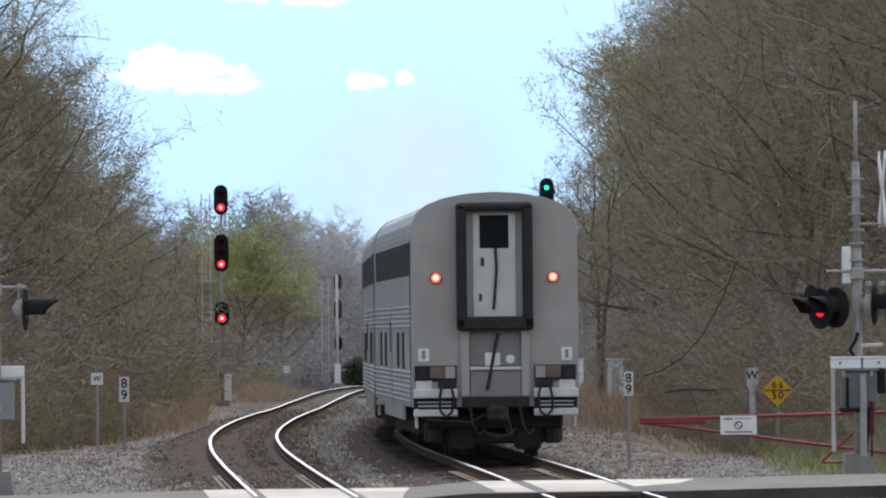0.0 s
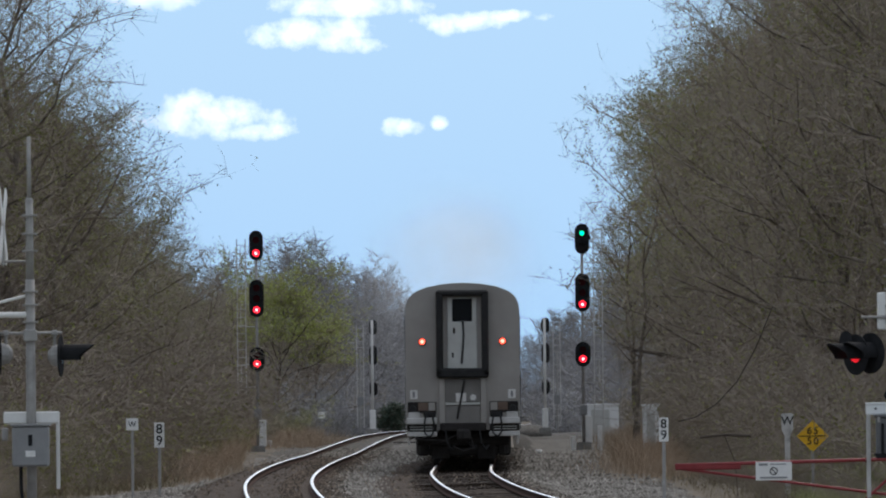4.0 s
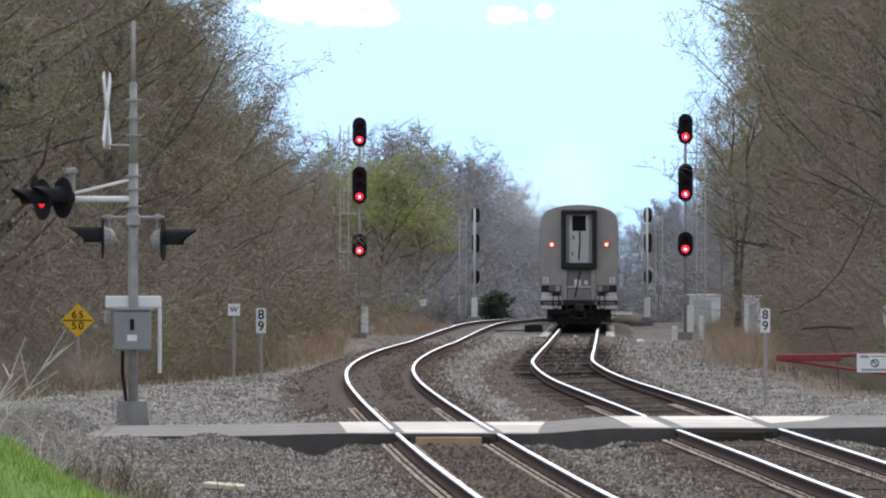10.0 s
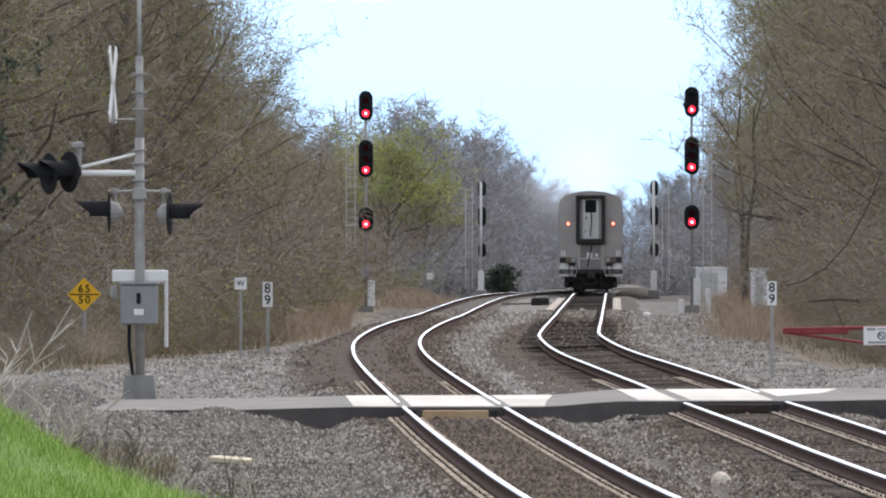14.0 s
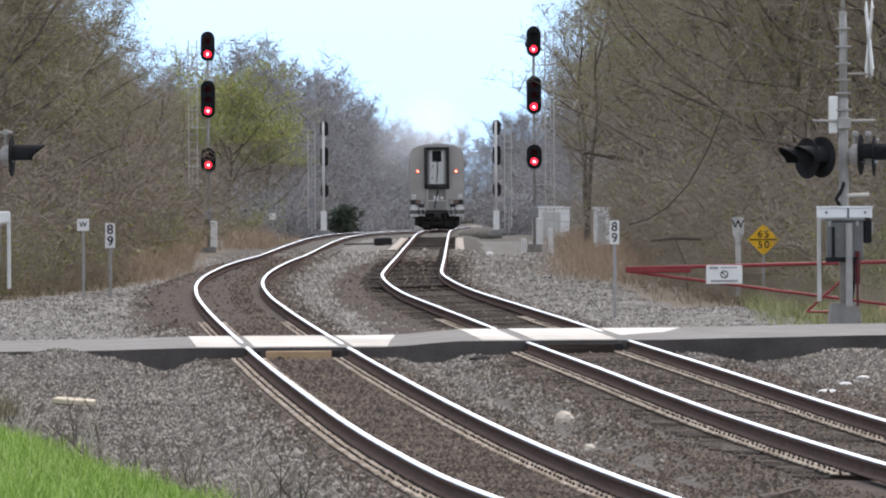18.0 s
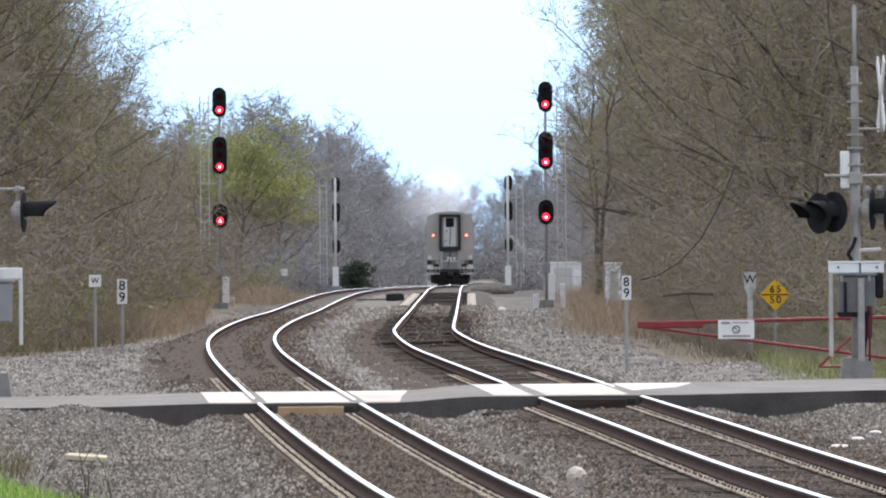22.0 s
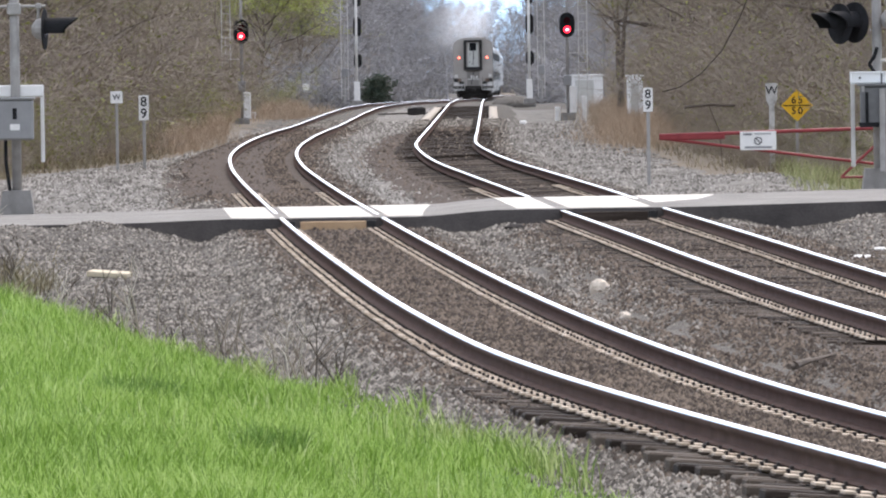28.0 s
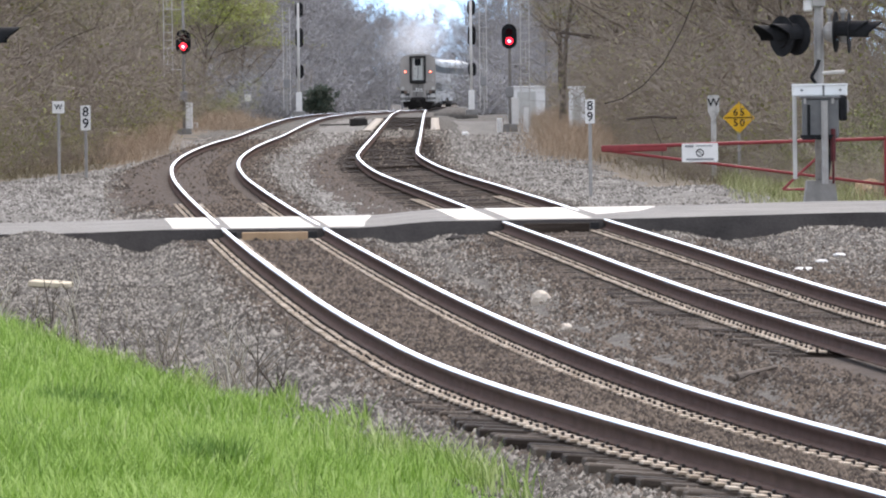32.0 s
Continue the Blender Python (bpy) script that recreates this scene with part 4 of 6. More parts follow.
    for y in (872, 895, 925, 965, 1020):
        for x in np.arange(-20, 30, 2.8):
            if x > float(np.interp(y, [860, 900, 960, 1000, 1060], [-2.4, -1.6, -0.4, 2.0, 6])):
                continue
            back.append((float(x) + rng.uniform(-1.2, 1.2), y + rng.uniform(-12, 12), rng.uniform(0.7, 0.9)))
    for y, edge in ((850, 9), (900, 10.5), (955, 13), (1010, 17.5), (1070, 25)):
        for x in np.arange(edge + 1, edge + 20, 3.2):
            back.append((float(x) + rng.uniform(-1, 1), y + rng.uniform(-12, 12), rng.uniform(0.6, 0.8)))
    for y in (1235, 1270):
        for x in np.arange(-14, 62, 3.0):
            back.append((float(x) + rng.uniform(-1, 1), y + rng.uniform(-8, 8), rng.uniform(0.8, 1.0)))
    # the painted haze colour covers the far trunks as well as the twigs
    far_kinds = [make_tree("distant_tree", "distant leafless tree with haze painted into its grey twigs", 100 + k, 13, 4.8, 26, 11, 9, 0.2, M_BUD, 0.06, low=0.08, twig_mat=M_HAZE_TWIG, spray=1, stout=2.3) for k in range(3)]
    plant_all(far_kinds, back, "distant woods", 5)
    low = []
    for y in np.arange(196, 440, 5.2):
        low.append((float(np.interp(y, [165, 200, 260, 340, 440], [-11.8, -11.2, -10.5, -10.7, -10.2])) + rng.uniform(-0.9, 0.7), float(y), rng.uniform(0.7, 1.25)))
        low.append((float(np.interp(y, [165, 200, 260, 340, 440], [-13.5, -12.8, -12.0, -12.2, -12.4])) + rng.uniform(-0.9, 0.7), float(y) + 2, rng.uniform(1.2, 1.9)))
    for y in np.arange(196, 440, 5.2):
        low.append((float(np.interp(y, [196, 240, 340, 395, 440], [10.8, 9.4, 9.3, 10.8, 11.6])) + rng.uniform(-0.6, 0.9), float(y), rng.uniform(0.7, 1.25)))
        low.append((float(np.interp(y, [196, 240, 340, 395, 440], [12.5, 11.2, 11.0, 12.2, 13.2])) + rng.uniform(-0.6, 0.9), float(y) + 2, rng.uniform(1.2, 1.9)))
    for x in np.arange(-16, -5, 1.6):
        low.append((float(x), 500 + rng.uniform(-8, 8), rng.uniform(0.8, 1.3)))
    for y in (545, 590, 640, 690, 740, 800):
        for x in np.arange(-20, float(np.interp(y, [545, 640, 720, 820], [-8, -6.6, -5.2, -4])), 2.9):
            low.append((float(x) + rng.uniform(-0.7, 0.7), y + rng.uniform(-12, 12), rng.uniform(1.3, 2.0)))
    for y, edge in ((850, -3), (885, -2.4), (930, -1.6), (1000, 1)):
        for x in np.arange(-16, edge, 3.6):
            low.append((float(x) + rng.uniform(-0.7, 0.7), y + rng.uniform(-10, 10), rng.uniform(1.3, 1.9)))
    for x in np.arange(-28, 55, 6.0):
        low.append((float(x), 1225 + rng.uniform(-10, 10), rng.uniform(2.0, 3.2)))
    for y in np.arange(460, 800, 22):
        low.append((8.5 + rng.uniform(-0.6, 1.5), float(y), rng.uniform(1.0, 1.6)))
    fir = make_tree("evergreen_bush", "dark green evergreen bush beside the signal", 120, 2.3, 1.3, 22, 8, 6, 6.0, M_EVERGREEN, 0.16, low=0.05, base=0.05, category="bush", spray=0)
    cedar = make_tree("evergreen_tree", "dark green cedar with level sweeping boughs", 121, 9.5, 2.9, 30, 10, 6, 4.5, M_EVERGREEN, 0.13, low=0.28, base=0.12, droop=0.22, spray=1)
    cedar.matrix_basis = pose(-14.0, 184, stand(-14.0, 184))
    fir.matrix_basis = pose(-3.4, 478, stand(-3.4, 478)) @ Matrix.Diagonal((0.78, 0.85, 0.62, 1))
    for y in np.arange(166, 262, 4.0):
        low.append((float(np.interp(y, [166, 200, 262], [-11.2, -9.6, -8.4])) + rng.uniform(-0.8, 0.8), float(y), rng.uniform(0.28, 0.5)))
        low.append((float(np.interp(y, [166, 200, 262], [9.6, 7.6, 6.9])) + rng.uniform(-0.7, 0.9), float(y) + 1.5, rng.uniform(0.25, 0.45)))
    low += [(-11.9, 163, 0.5), (-11.2, 162, 0.42), (-12.6, 164, 0.6), (-10.6, 164, 0.4), (-11.4, 166, 0.55), (-10.9, 168, 0.42), (-12.2, 165, 0.7), (-11.8, 167.5, 0.5)]
    plant_all(brush, [s for s in low if s[1] < 480], "undergrowth", 6)
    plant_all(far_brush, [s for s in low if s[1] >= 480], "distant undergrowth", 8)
    plant_all(green, [(-9.2, 250, 0.9), (-9.0, 330, 1.0), (-9.5, 205, 0.8), (-7.5, 520, 0.8), (9.6, 300, 0.9), (9.2, 222, 0.7), (10.2, 198, 0.75), (11.4, 204, 1.0), (9.8, 212, 0.9), (12.2, 196, 1.1), (-10.2, 232, 1.0), (-9.6, 290, 1.0), (11.2, 236, 1.3)], "undergrowth", 7)
    plant_all(olive, [(10.4, 192, 0.75), (11.3, 196, 0.95), (9.7, 197, 0.55), (11.0, 187, 0.65), (12.2, 193, 0.9), (8.6, 226, 0.6), (-9.6, 246, 0.7), (-10.6, 258, 0.9), (-8.6, 470, 1.0)], "undergrowth", 9)
    for src in olive + bare + budding + sparse + leafy + brush + far_brush + green + far_kinds:
        for o in (*src.children_recursive, src):
            bpy.data.objects.remove(o)


def grass_sheet(name, label, x, y, height, width, mat, seed, lean=0.35):
    """Many single blades, each a bent sliver of two faces."""
    rng = np.random.default_rng(seed)
    n = len(x)
    z = ground_height(x, y) - 0.02
    a = rng.uniform(0, 2 * np.pi, n)
    h = height * rng.uniform(0.45, 1.25, n)
    w = width * rng.uniform(0.6, 1.3, n)
    dx, dy = np.cos(a), np.sin(a)
    b = lean * rng.uniform(0.2, 1.3, n) * h
    t = rng.uniform(0, 2 * np.pi, n)
    bx, by = np.cos(t) * b, np.sin(t) * b
    p0 = np.stack([x - dx * w, y - dy * w, z], 1)
    p1 = np.stack([x + dx * w, y + dy * w, z], 1)
    p2 = np.stack([x + dx * w * 0.7 + bx * 0.4, y + dy * w * 0.7 + by * 0.4, z + h * 0.6], 1)
    p3 = np.stack([x - dx * w * 0.7 + bx * 0.4, y - dy * w * 0.7 + by * 0.4, z + h * 0.6], 1)
    p4 = np.stack([x + bx, y + by, z + h], 1)
    verts = np.stack([p0, p1, p2, p3, p4], 1).reshape(-1, 3)
    i = np.arange(n)[:, None] * 5
    tri = np.concatenate([i + np.array([[0, 1, 2]]), i + np.array([[0, 2, 3]]), i + np.array([[3, 2, 4]])], 0)
    ob = new(name, fast_mesh(name, verts, tri, mat))
    return tagged(ob, label, "grass", kind="stuff")


def sow():
    rng = np.random.default_rng(8)
    n = 330000
    y = 32 + rng.random(n) ** 1.2 * 102
    x = rng.uniform(-1.12, 1, n) * y * 0.062
    clump = np.sin(x * 2.3 + 1) * np.sin(y * 0.8) + 0.5 * np.sin(x * 5.1 + y * 1.7)
    keep = (x < turf_edge(y) + 0.12 * clump + 0.05) 
    x, y, clump = x[keep], y[keep], clump[keep]
    grass_sheet("grass", "bright green spring grass on the bank", x, y, 0.145 + 0.05 * np.clip(clump, -1, 1.5), 0.0055, M_GRASS, 9, 0.6)
    n = 9000
    y = 47 + rng.random(n) ** 1.3 * 78
    x = turf_edge(y) + 0.1 - np.abs(rng.normal(0, 0.9, n)) * rng.choice([0.25, 1.6], n)
    keep = np.sin(x * 3.1 + 2) * np.sin(y * 0.55) + 0.6 * np.sin(x * 7.3 + y * 1.1) > 0.35
    x, y = x[keep], y[keep]
    grass_sheet("tall_grass", "taller pale green grass along the bank's edge", x, y, 0.25, 0.006, M_TALL, 14, 0.6)
    n = 16000
    x, y = rng.uniform(6.0, 12.5, n), rng.uniform(151.5, 205, n)
    keep = (np.sin(x * 1.3 + 1.0) * np.sin(y * 0.21) + rng.normal(0, 0.5, n) > -0.1) & (x > 6.4 + np.abs(y - 168) * 0.03)
    grass_sheet("verge_grass", "fresh pale green grass beside the red gate", x[keep], y[keep], 0.34, 0.007, M_VERGE, 15, 0.8)
    n = 4200
    y = rng.uniform(98, 133, n)
    x = turf_edge(y) - 0.2 + np.abs(rng.normal(0, 1.1, n))
    keep = (np.sin(x * 2.1 + y * 0.4) + rng.normal(0, 0.6, n) > 0) & (x < -4.6)
    grass_sheet("dead_weeds", "matted brown dead weeds beside the grass bank", x[keep], y[keep], 0.32, 0.006, M_DULL_GRASS, 19, 1.0)
    n = 26000
    side = rng.random(n) < 0.55
    y = np.where(side, rng.uniform(157, 275, n), rng.uniform(156, 250, n))
    x = np.where(side, rng.uniform(0, 1, n) ** 0.8 * 6.5 + np.interp(y, [157, 175, 205, 275], [7.6, 6.6, 5.6, 5.6]), -rng.uniform(0, 1, n) * 4.5 + np.interp(y, [156, 200, 250], [-9.4, -8.0, -7.3]))
    keep = np.sin(x * 1.7 + 0.4) * np.sin(y * 0.33) + rng.normal(0, 0.7, n) > -0.35
    grass_sheet("verge_grass", "short matted brown and olive weeds under the trees", x[keep], y[keep], 0.27, 0.007, M_DULL_GRASS, 17, 1.1)
    n = 66000
    y = rng.uniform(175, 450, n)
    left = rng.random(n) < 0.6
    x = np.where(left, np.interp(y, [175, 260, 340, 420, 450], [-11, -8.3, -8.0, -7.5, -7.4]) + rng.normal(0, 0.75, n), np.interp(y, [175, 200, 260, 340, 450], [9.0, 6.9, 6.4, 6.8, 8.5]) + rng.normal(0, 0.8, n))
    patch = np.sin(x * 1.9 + 0.7) * np.sin(y * 0.21) + 0.6 * np.sin(x * 4.3 + y * 0.13)
    clear = ((x > -0.0225 * y - 0.35) & (x < 0) & (y > 280) & (y < 400)) | ((x < 0) & (y < 280 + 14 * np.sin(x * 1.3)) & (np.sin(x * 3.7 + y * 0.2) < 0.6)) | ((x > 0) & (y < 262 + 20 * np.sin(x * 1.1)))
    keep = (patch + rng.normal(0, 0.5, n) > -0.1) & ~clear
    x, y, patch = x[keep], y[keep], patch[keep]
    k = rng.random(len(x)) < np.where(x > 0, 0.45, 0.2)
    grass_sheet("verge_grass", "low dull green and brown verge grass", x[k], y[k], 0.3, 0.005, M_DULL_GRASS, 12, 0.7)
    for cx, cy, rx, ry, count, tall, seed in ((-8.0, 262, 0.9, 9, 2600, 0.62, 21), (-9.4, 374, 0.8, 8, 2600, 1.05, 22), (-6.5, 392, 0.9, 9, 2200, 0.6, 23), (5.5, 264, 0.7, 12, 2600, 0.75, 24), (6.4, 300, 0.8, 10, 1800, 0.7, 25)):
        gx, gy = cx + rng.normal(0, rx, count), cy + rng.normal(0, ry, count)
        dome = np.exp(-((gx - cx) / (1.6 * rx)) ** 2)
        grass_sheet("dry_grass", "fluffy clump of tall tan dry grass", gx, gy, tall * (0.45 + 0.75 * dome), 0.0048, M_STRAW, seed, 0.9)
    x, y, patch = x[~k], y[~k], patch[~k]
    grass_sheet("dry_grass", "tall straw-coloured dry grass along the tree line", x, y, 0.56 + 0.30 * np.clip(patch, -1, 1.2), 0.0045, M_STRAW, 10, 0.9)


# ---- signals and crossing gear ----
# vanes added to stand in for lamps switching on and off
VANES = {}
def pill(w, h, n=8):
    """Outline of an upright rounded plate in x and z."""
    r = w / 2
    out = [(r * math.cos(math.pi * i / n), h / 2 - r + r * math.sin(math.pi * i / n)) for i in range(n + 1)]
    out += [(-r * math.cos(math.pi * i / n), -h / 2 + r - r * math.sin(math.pi * i / n)) for i in range(n + 1)]
    return out[::-1]


def disc(b, c, r, depth, n=18, slot=0):
    return b.tube((c[0], c[1] + depth, c[2]), (c[0], c[1], c[2]), r, r, n, slot)


def hood(b, c, r, length, slot=0, n=12, span=1.0):
    """A sunshade: part of a thin tube over a lens, reaching towards -y."""
    pts, faces = [], []
    for k in range(n + 1):
        a = math.pi * (0.5 - span / 2 * 1.25) + math.pi * 1.25 * span * k / n
        for rr in (r, r + 0.012):
            reach = length * (0.55 + 0.45 * max(0, math.sin(a)))
            pts += [(c[0] + rr * math.cos(a), c[1], c[2] + rr * math.sin(a)), (c[0] + rr * math.cos(a), c[1] - reach, c[2] + rr * math.sin(a))]
    for k in range(n):
        i = 4 * k
        faces += [(i, i + 1, i + 5, i + 4), (i + 2, i + 6, i + 7, i + 3), (i + 1, i + 3, i + 7, i + 5)]
    return b.add(pts, faces, slot)


def signal_head(mast, z, w, h, lamps, lit, x=0.0):
    """A black oval head with its hooded lamps; lit: the lamps that show red."""
    head = part("signal_head", Build().prism(pill(w, h), -0.30, -0.27).box((0, -0.2, 0), (w * 0.55, 0.16, h * 0.72), 0.02), M_BLACK, mast, "black oval signal head", at=pose(x, 0, z))
    for lz in lamps:
        part("visor", hood(Build(), (0, -0.30, lz), 0.145, 0.26), M_BLACK, head)
        glow = lz in lit
        lens = part("lens", disc(Build(), (0, -0.315, lz), 0.14, 0.012), M_RED_GLOW if glow else M_LENS_OFF, head, "lit red lens" if glow else "unlit lens")
        if glow:
            part("lamp_core", disc(Build(), (0, -0.318, lz - 0.01), 0.042, 0.004, 12), M_RED_CORE, head)
    return head


def ladder(mast, x, y, z0, z1, wide=0.34):
    frame_ = Build().tube((x - wide / 2, y, z0), (x - wide / 2, y, z1), 0.022, None, 6).tube((x + wide / 2, y, z0), (x + wide / 2, y, z1), 0.022, None, 6)
    lad = part("ladder", frame_, M_LADDER, mast, "galvanised steel ladder")
    rung = Build().tube((x - wide / 2, y, 0), (x + wide / 2, y, 0), 0.014, None, 5).mesh("rung", M_LADDER)
    for z in np.arange(z0 + 0.2, z1, 0.32):
        part("rung", rung, M_GALV, lad, at=pose(0, 0, float(z)))
    return lad


def vane(parent, x, y, z, r, arm):
    """An added black disc on a pivot that swings before a lamp to darken it; its pivot is arm above the lamp."""
    return part("shutter_vane", disc(Build(), (0, 0, -arm), r, 0.006), M_BLACK, parent, "added black vane that covers the lamp while unlit", at=pose(x, y, z + arm))


def signal_mast(x, y, z, side, label, ladder_top):
    m = thing("railway_signal", label, "railway signal", pose(x, y, z), group="signals by the line")
    part("foundation", Build().prism([(-0.34, -0.3), (0.34, -0.3), (0.26, 0.16), (-0.26, 0.16)], -0.3, 0.3), M_CONCRETE, m)
    part("mast", Build().tube((0, 0, 0.1), (0, 0, 8.35), 0.066, 0.055, 12), M_GALV, m, smooth=True)
    part("junction_box", Build().box((0.0, -0.14, 1.42), (0.30, 0.2, 0.42), 0.02), M_GREYBOX, m)
    part("base_case", Build().box((0.20, -0.05, 0.66), (0.28, 0.3, 1.05), 0.02), M_WHITE, m, "white painted base case")
    top = signal_head(m, 8.13, 0.56, 1.2, (0.22, -0.3), (-0.3,))
    if side > 0:
        part("lens", disc(Build(), (0, -0.324, 0.22), 0.09, 0.006), M_GREEN_GLOW, top, "lit green lens")
        VANES["green"] = vane(top, 0, -0.335, 0.22, 0.15, -0.2)
        VANES["red"] = vane(top, 0, -0.335, -0.3, 0.15, 0.2)
    signal_head(m, 6.02, 0.58, 1.5, (0.42, 0.0, -0.45), (-0.45,))
    signal_head(m, 3.60, 0.60, 0.98, (0.17, -0.18), (-0.18,))
    ladder(m, side * 0.62, 0.55, 0.0 if side > 0 else 2.2, ladder_top)
    for pz in (2.5, 4.9, 7.2):
        part("step_bracket", Build().box((side * 0.35, 0.35, pz), (0.7, 0.5, 0.03), 0.005).tube((side * 0.65, 0.6, pz), (side * 0.65, 0.6, pz + 0.9), 0.015, None, 6).tube((0, 0.1, pz + 0.9), (side * 0.65, 0.6, pz + 0.9), 0.012, None, 5), M_LADDER, m)
    return m


def back_signal(x, y, z, side, label):
    """A signal facing away: only the backs of its heads are seen."""
    m = thing("railway_signal", label, "railway signal", pose(x, y, z), group="signals by the line")
    part("foundation", Build().box((0, 0, 0.0), (0.6, 0.6, 0.3), 0.03), M_CONCRETE, m)
    part("mast", Build().tube((0, 0, 0), (0, 0, 5.6), 0.075, 0.065, 12), M_LADDER, m, smooth=True)
    part("base_case", Build().box((0.0, -0.16, 0.55), (0.30, 0.2, 1.1), 0.02), M_WHITE, m, "white painted base case")
    for hz, hh in ((5.25, 0.78), (3.85, 1.0), (2.15, 0.7)):
        head = part("signal_head", Build().prism(pill(0.40, hh), 0.27, 0.30).box((0, 0.18, 0), (0.26, 0.16, hh * 0.7), 0.02), M_BLACK, m, "black signal head seen from behind", at=pose(0.05, 0, hz))
        part("visor", hood(Build(), (0, -0.30, -0.2), 0.12, 0.25), M_BLACK, head, at=pose(0, 0, 0, 0, 0, 180))
    ladder(m, side * 0.6, -0.2, 0.2, 5.4)
    part("junction_box", Build().box((side * 0.6, -0.35, 1.55), (0.32, 0.22, 0.45), 0.02), M_GREYBOX, m)
    part("relay_post", Build().tube((side * 0.62, -0.3, 0), (side * 0.62, -0.3, 4.0), 0.05, None, 8), M_GALV, m)
    return m


def flasher(parent, x, y, z, turn, key=None, bar=None):
    """A round crossing lamp: black target, hood and red lens, facing -y before it is turned."""
    m = pose(x, y, z, 0, 0, turn)
    f = part("flashing_lamp", disc(Build(), (0, -0.05, 0), 0.34, 0.02, 24), M_BLACK, parent, "round black flashing-light target", at=m)
    if bar:
        part("lamp_housing", Build().tube((0, -0.02, 0), (0, 0.10, 0), 0.19, 0.16, 14).tube((0, 0.10, 0), (0, 0.17, 0), 0.16, 0.07, 14), M_GALV, f, "pale cast lamp housing")
        part("hanger", Build().tube((0, 0.06, 0.12), (0, 0.06, bar - z), 0.028, None, 8).box((0, 0.06, bar - z), (0.10, 0.10, 0.10), 0.02), M_GALV, f)
    else:
        part("lamp_housing", Build().tube((0, -0.02, 0), (0, 0.13, 0), 0.15, 0.11, 14), M_BLACK, f)
    part("hood", hood(Build(), (0, -0.05, 0), 0.175, 0.55, 0, 14), M_BLACK, f)
    part("lens", disc(Build(), (0, -0.060, 0), 0.135, 0.01), M_RED_FLASH if key else M_LENS_OFF, f, "red lens")
    if key:
        VANES[key] = vane(f, 0, -0.072, 0, 0.185, 0.24)
    return f


def crossing_mast(x, y, z, mirror, label):
    """A flashing-light mast of the level crossing with its gate mechanism and crossbuck."""
    k = -1 if mirror else 1
    low = -0.25 if mirror else -0.12
    top = 5.1 if mirror else 5.5
    m = thing("crossing_signal", label, "crossing signal", pose(x, y, z), group="level crossing signals")
    part("foundation", Build().prism([(-0.30, -0.25), (0.30, -0.25), (0.23, 0.30), (-0.23, 0.30)], -0.28, 0.28), M_CONCRETE, m)
    joint = 3.7 if mirror else 4.2
    part("mast", Build().tube((0, 0, 0.2), (0, 0, joint), 0.082, 0.078, 14).tube((0, 0, joint), (0, 0, top), 0.066, 0.062, 14).tube((0, 0, top), (0, 0, top + 1.05), 0.036, 0.032, 8), M_GALV, m, smooth=True)
    part("mast_cap", Build().tube((0, 0, top - 0.02), (0, 0, top + 0.04), 0.078, 0.05, 12), M_GALV, m)
    for cz in (top - 0.25, top - 0.55, top - 0.83, 4.0, 3.78, 3.5):
        part("clamp", Build().box((0, 0, cz), (0.25, 0.2, 0.035), 0.006), M_GALV, m)
    # the gate mechanism with its cover and counterweight arms
    box = part("gate_mechanism", Build().box((0, -0.24, 1.58 + low), (0.60, 0.34, 0.66), 0.03), M_DARKBOX if mirror else M_GREYBOX, m, "grey steel gate mechanism case")
    part("cover_rim", Build().box((0, -0.24, 1.93 + low), (0.66, 0.40, 0.04), 0.01), M_DARKBOX if mirror else M_GREYBOX, box)
    if mirror:
        part("front_post", Build().tube((0.06, -0.46, 0.25), (0.06, -0.46, 1.62), 0.058, None, 12), M_GALV, m, "grey steel post before the case")
        part("bell_box", Build().box((-0.17, 0.0, 3.42), (0.15, 0.16, 0.62), 0.02), M_WHITE, m, "white warning bell box")
        part("latch_arm", Build().box((-0.20, -0.43, 1.30), (0.05, 0.03, 0.52), 0.008), M_BLACK, box)
        part("side_case", Build().box((0.37, -0.3, 1.50), (0.14, 0.16, 0.42), 0.03), M_BLACK, box, "black side case")
        part("lower_lip", Build().prism([(-0.30, 0.98), (0.16, 0.98), (0.22, 1.06), (-0.33, 1.06)], -0.45, -0.05), M_BLACK, box)
        for dx in (-0.26, 0.2):
            part("hinge", Build().box((dx, -0.42, 1.62), (0.05, 0.03, 0.10), 0.008), M_GALV, box)
        part("terminal_rod", Build().tube((0.05, -0.05, 2.08), (0.42, -0.05, 2.10), 0.03, None, 8), M_LADDER, m, "short pale rod over the case")
        part("loose_cable", Build().path([(-0.06, -0.12, 1.9), (-0.14, -0.16, 2.02), (-0.05, -0.12, 2.16), (0.0, -0.1, 2.3)], 0.03), M_BLACK, m, "black looped cable")
        part("rest_arm", Build().box((-0.42, -0.12, 1.10), (0.07, 0.05, 1.55), 0.01), M_LADDER, m, "pale upright gate arm rest")
        part("service_rod", Build().tube((0.20, -0.4, 0.62), (0.20, -0.4, 1.16), 0.045, None, 8).tube((0.20, -0.4, 0.25), (0.20, -0.4, 0.62), 0.02, None, 8), M_MAROON, m, "dark red service rod")
    else:
        part("hinge_plate", Build().box((0.0, -0.415, 1.56), (0.07, 0.012, 0.18), 0.003), M_BLACK, box)
        part("nameplate", Build().box((0.0, -0.417, 1.34), (0.16, 0.012, 0.10), 0.002), M_WHITE, box, "small white plate")
    plate = part("crossarm_plate", Build().box((0.0, -0.12 if mirror else 0.10, 2.05 + low), (0.92, 0.10, 0.20), 0.02), M_BRIGHT if mirror else M_WHITE, m, "pale gate arm support")
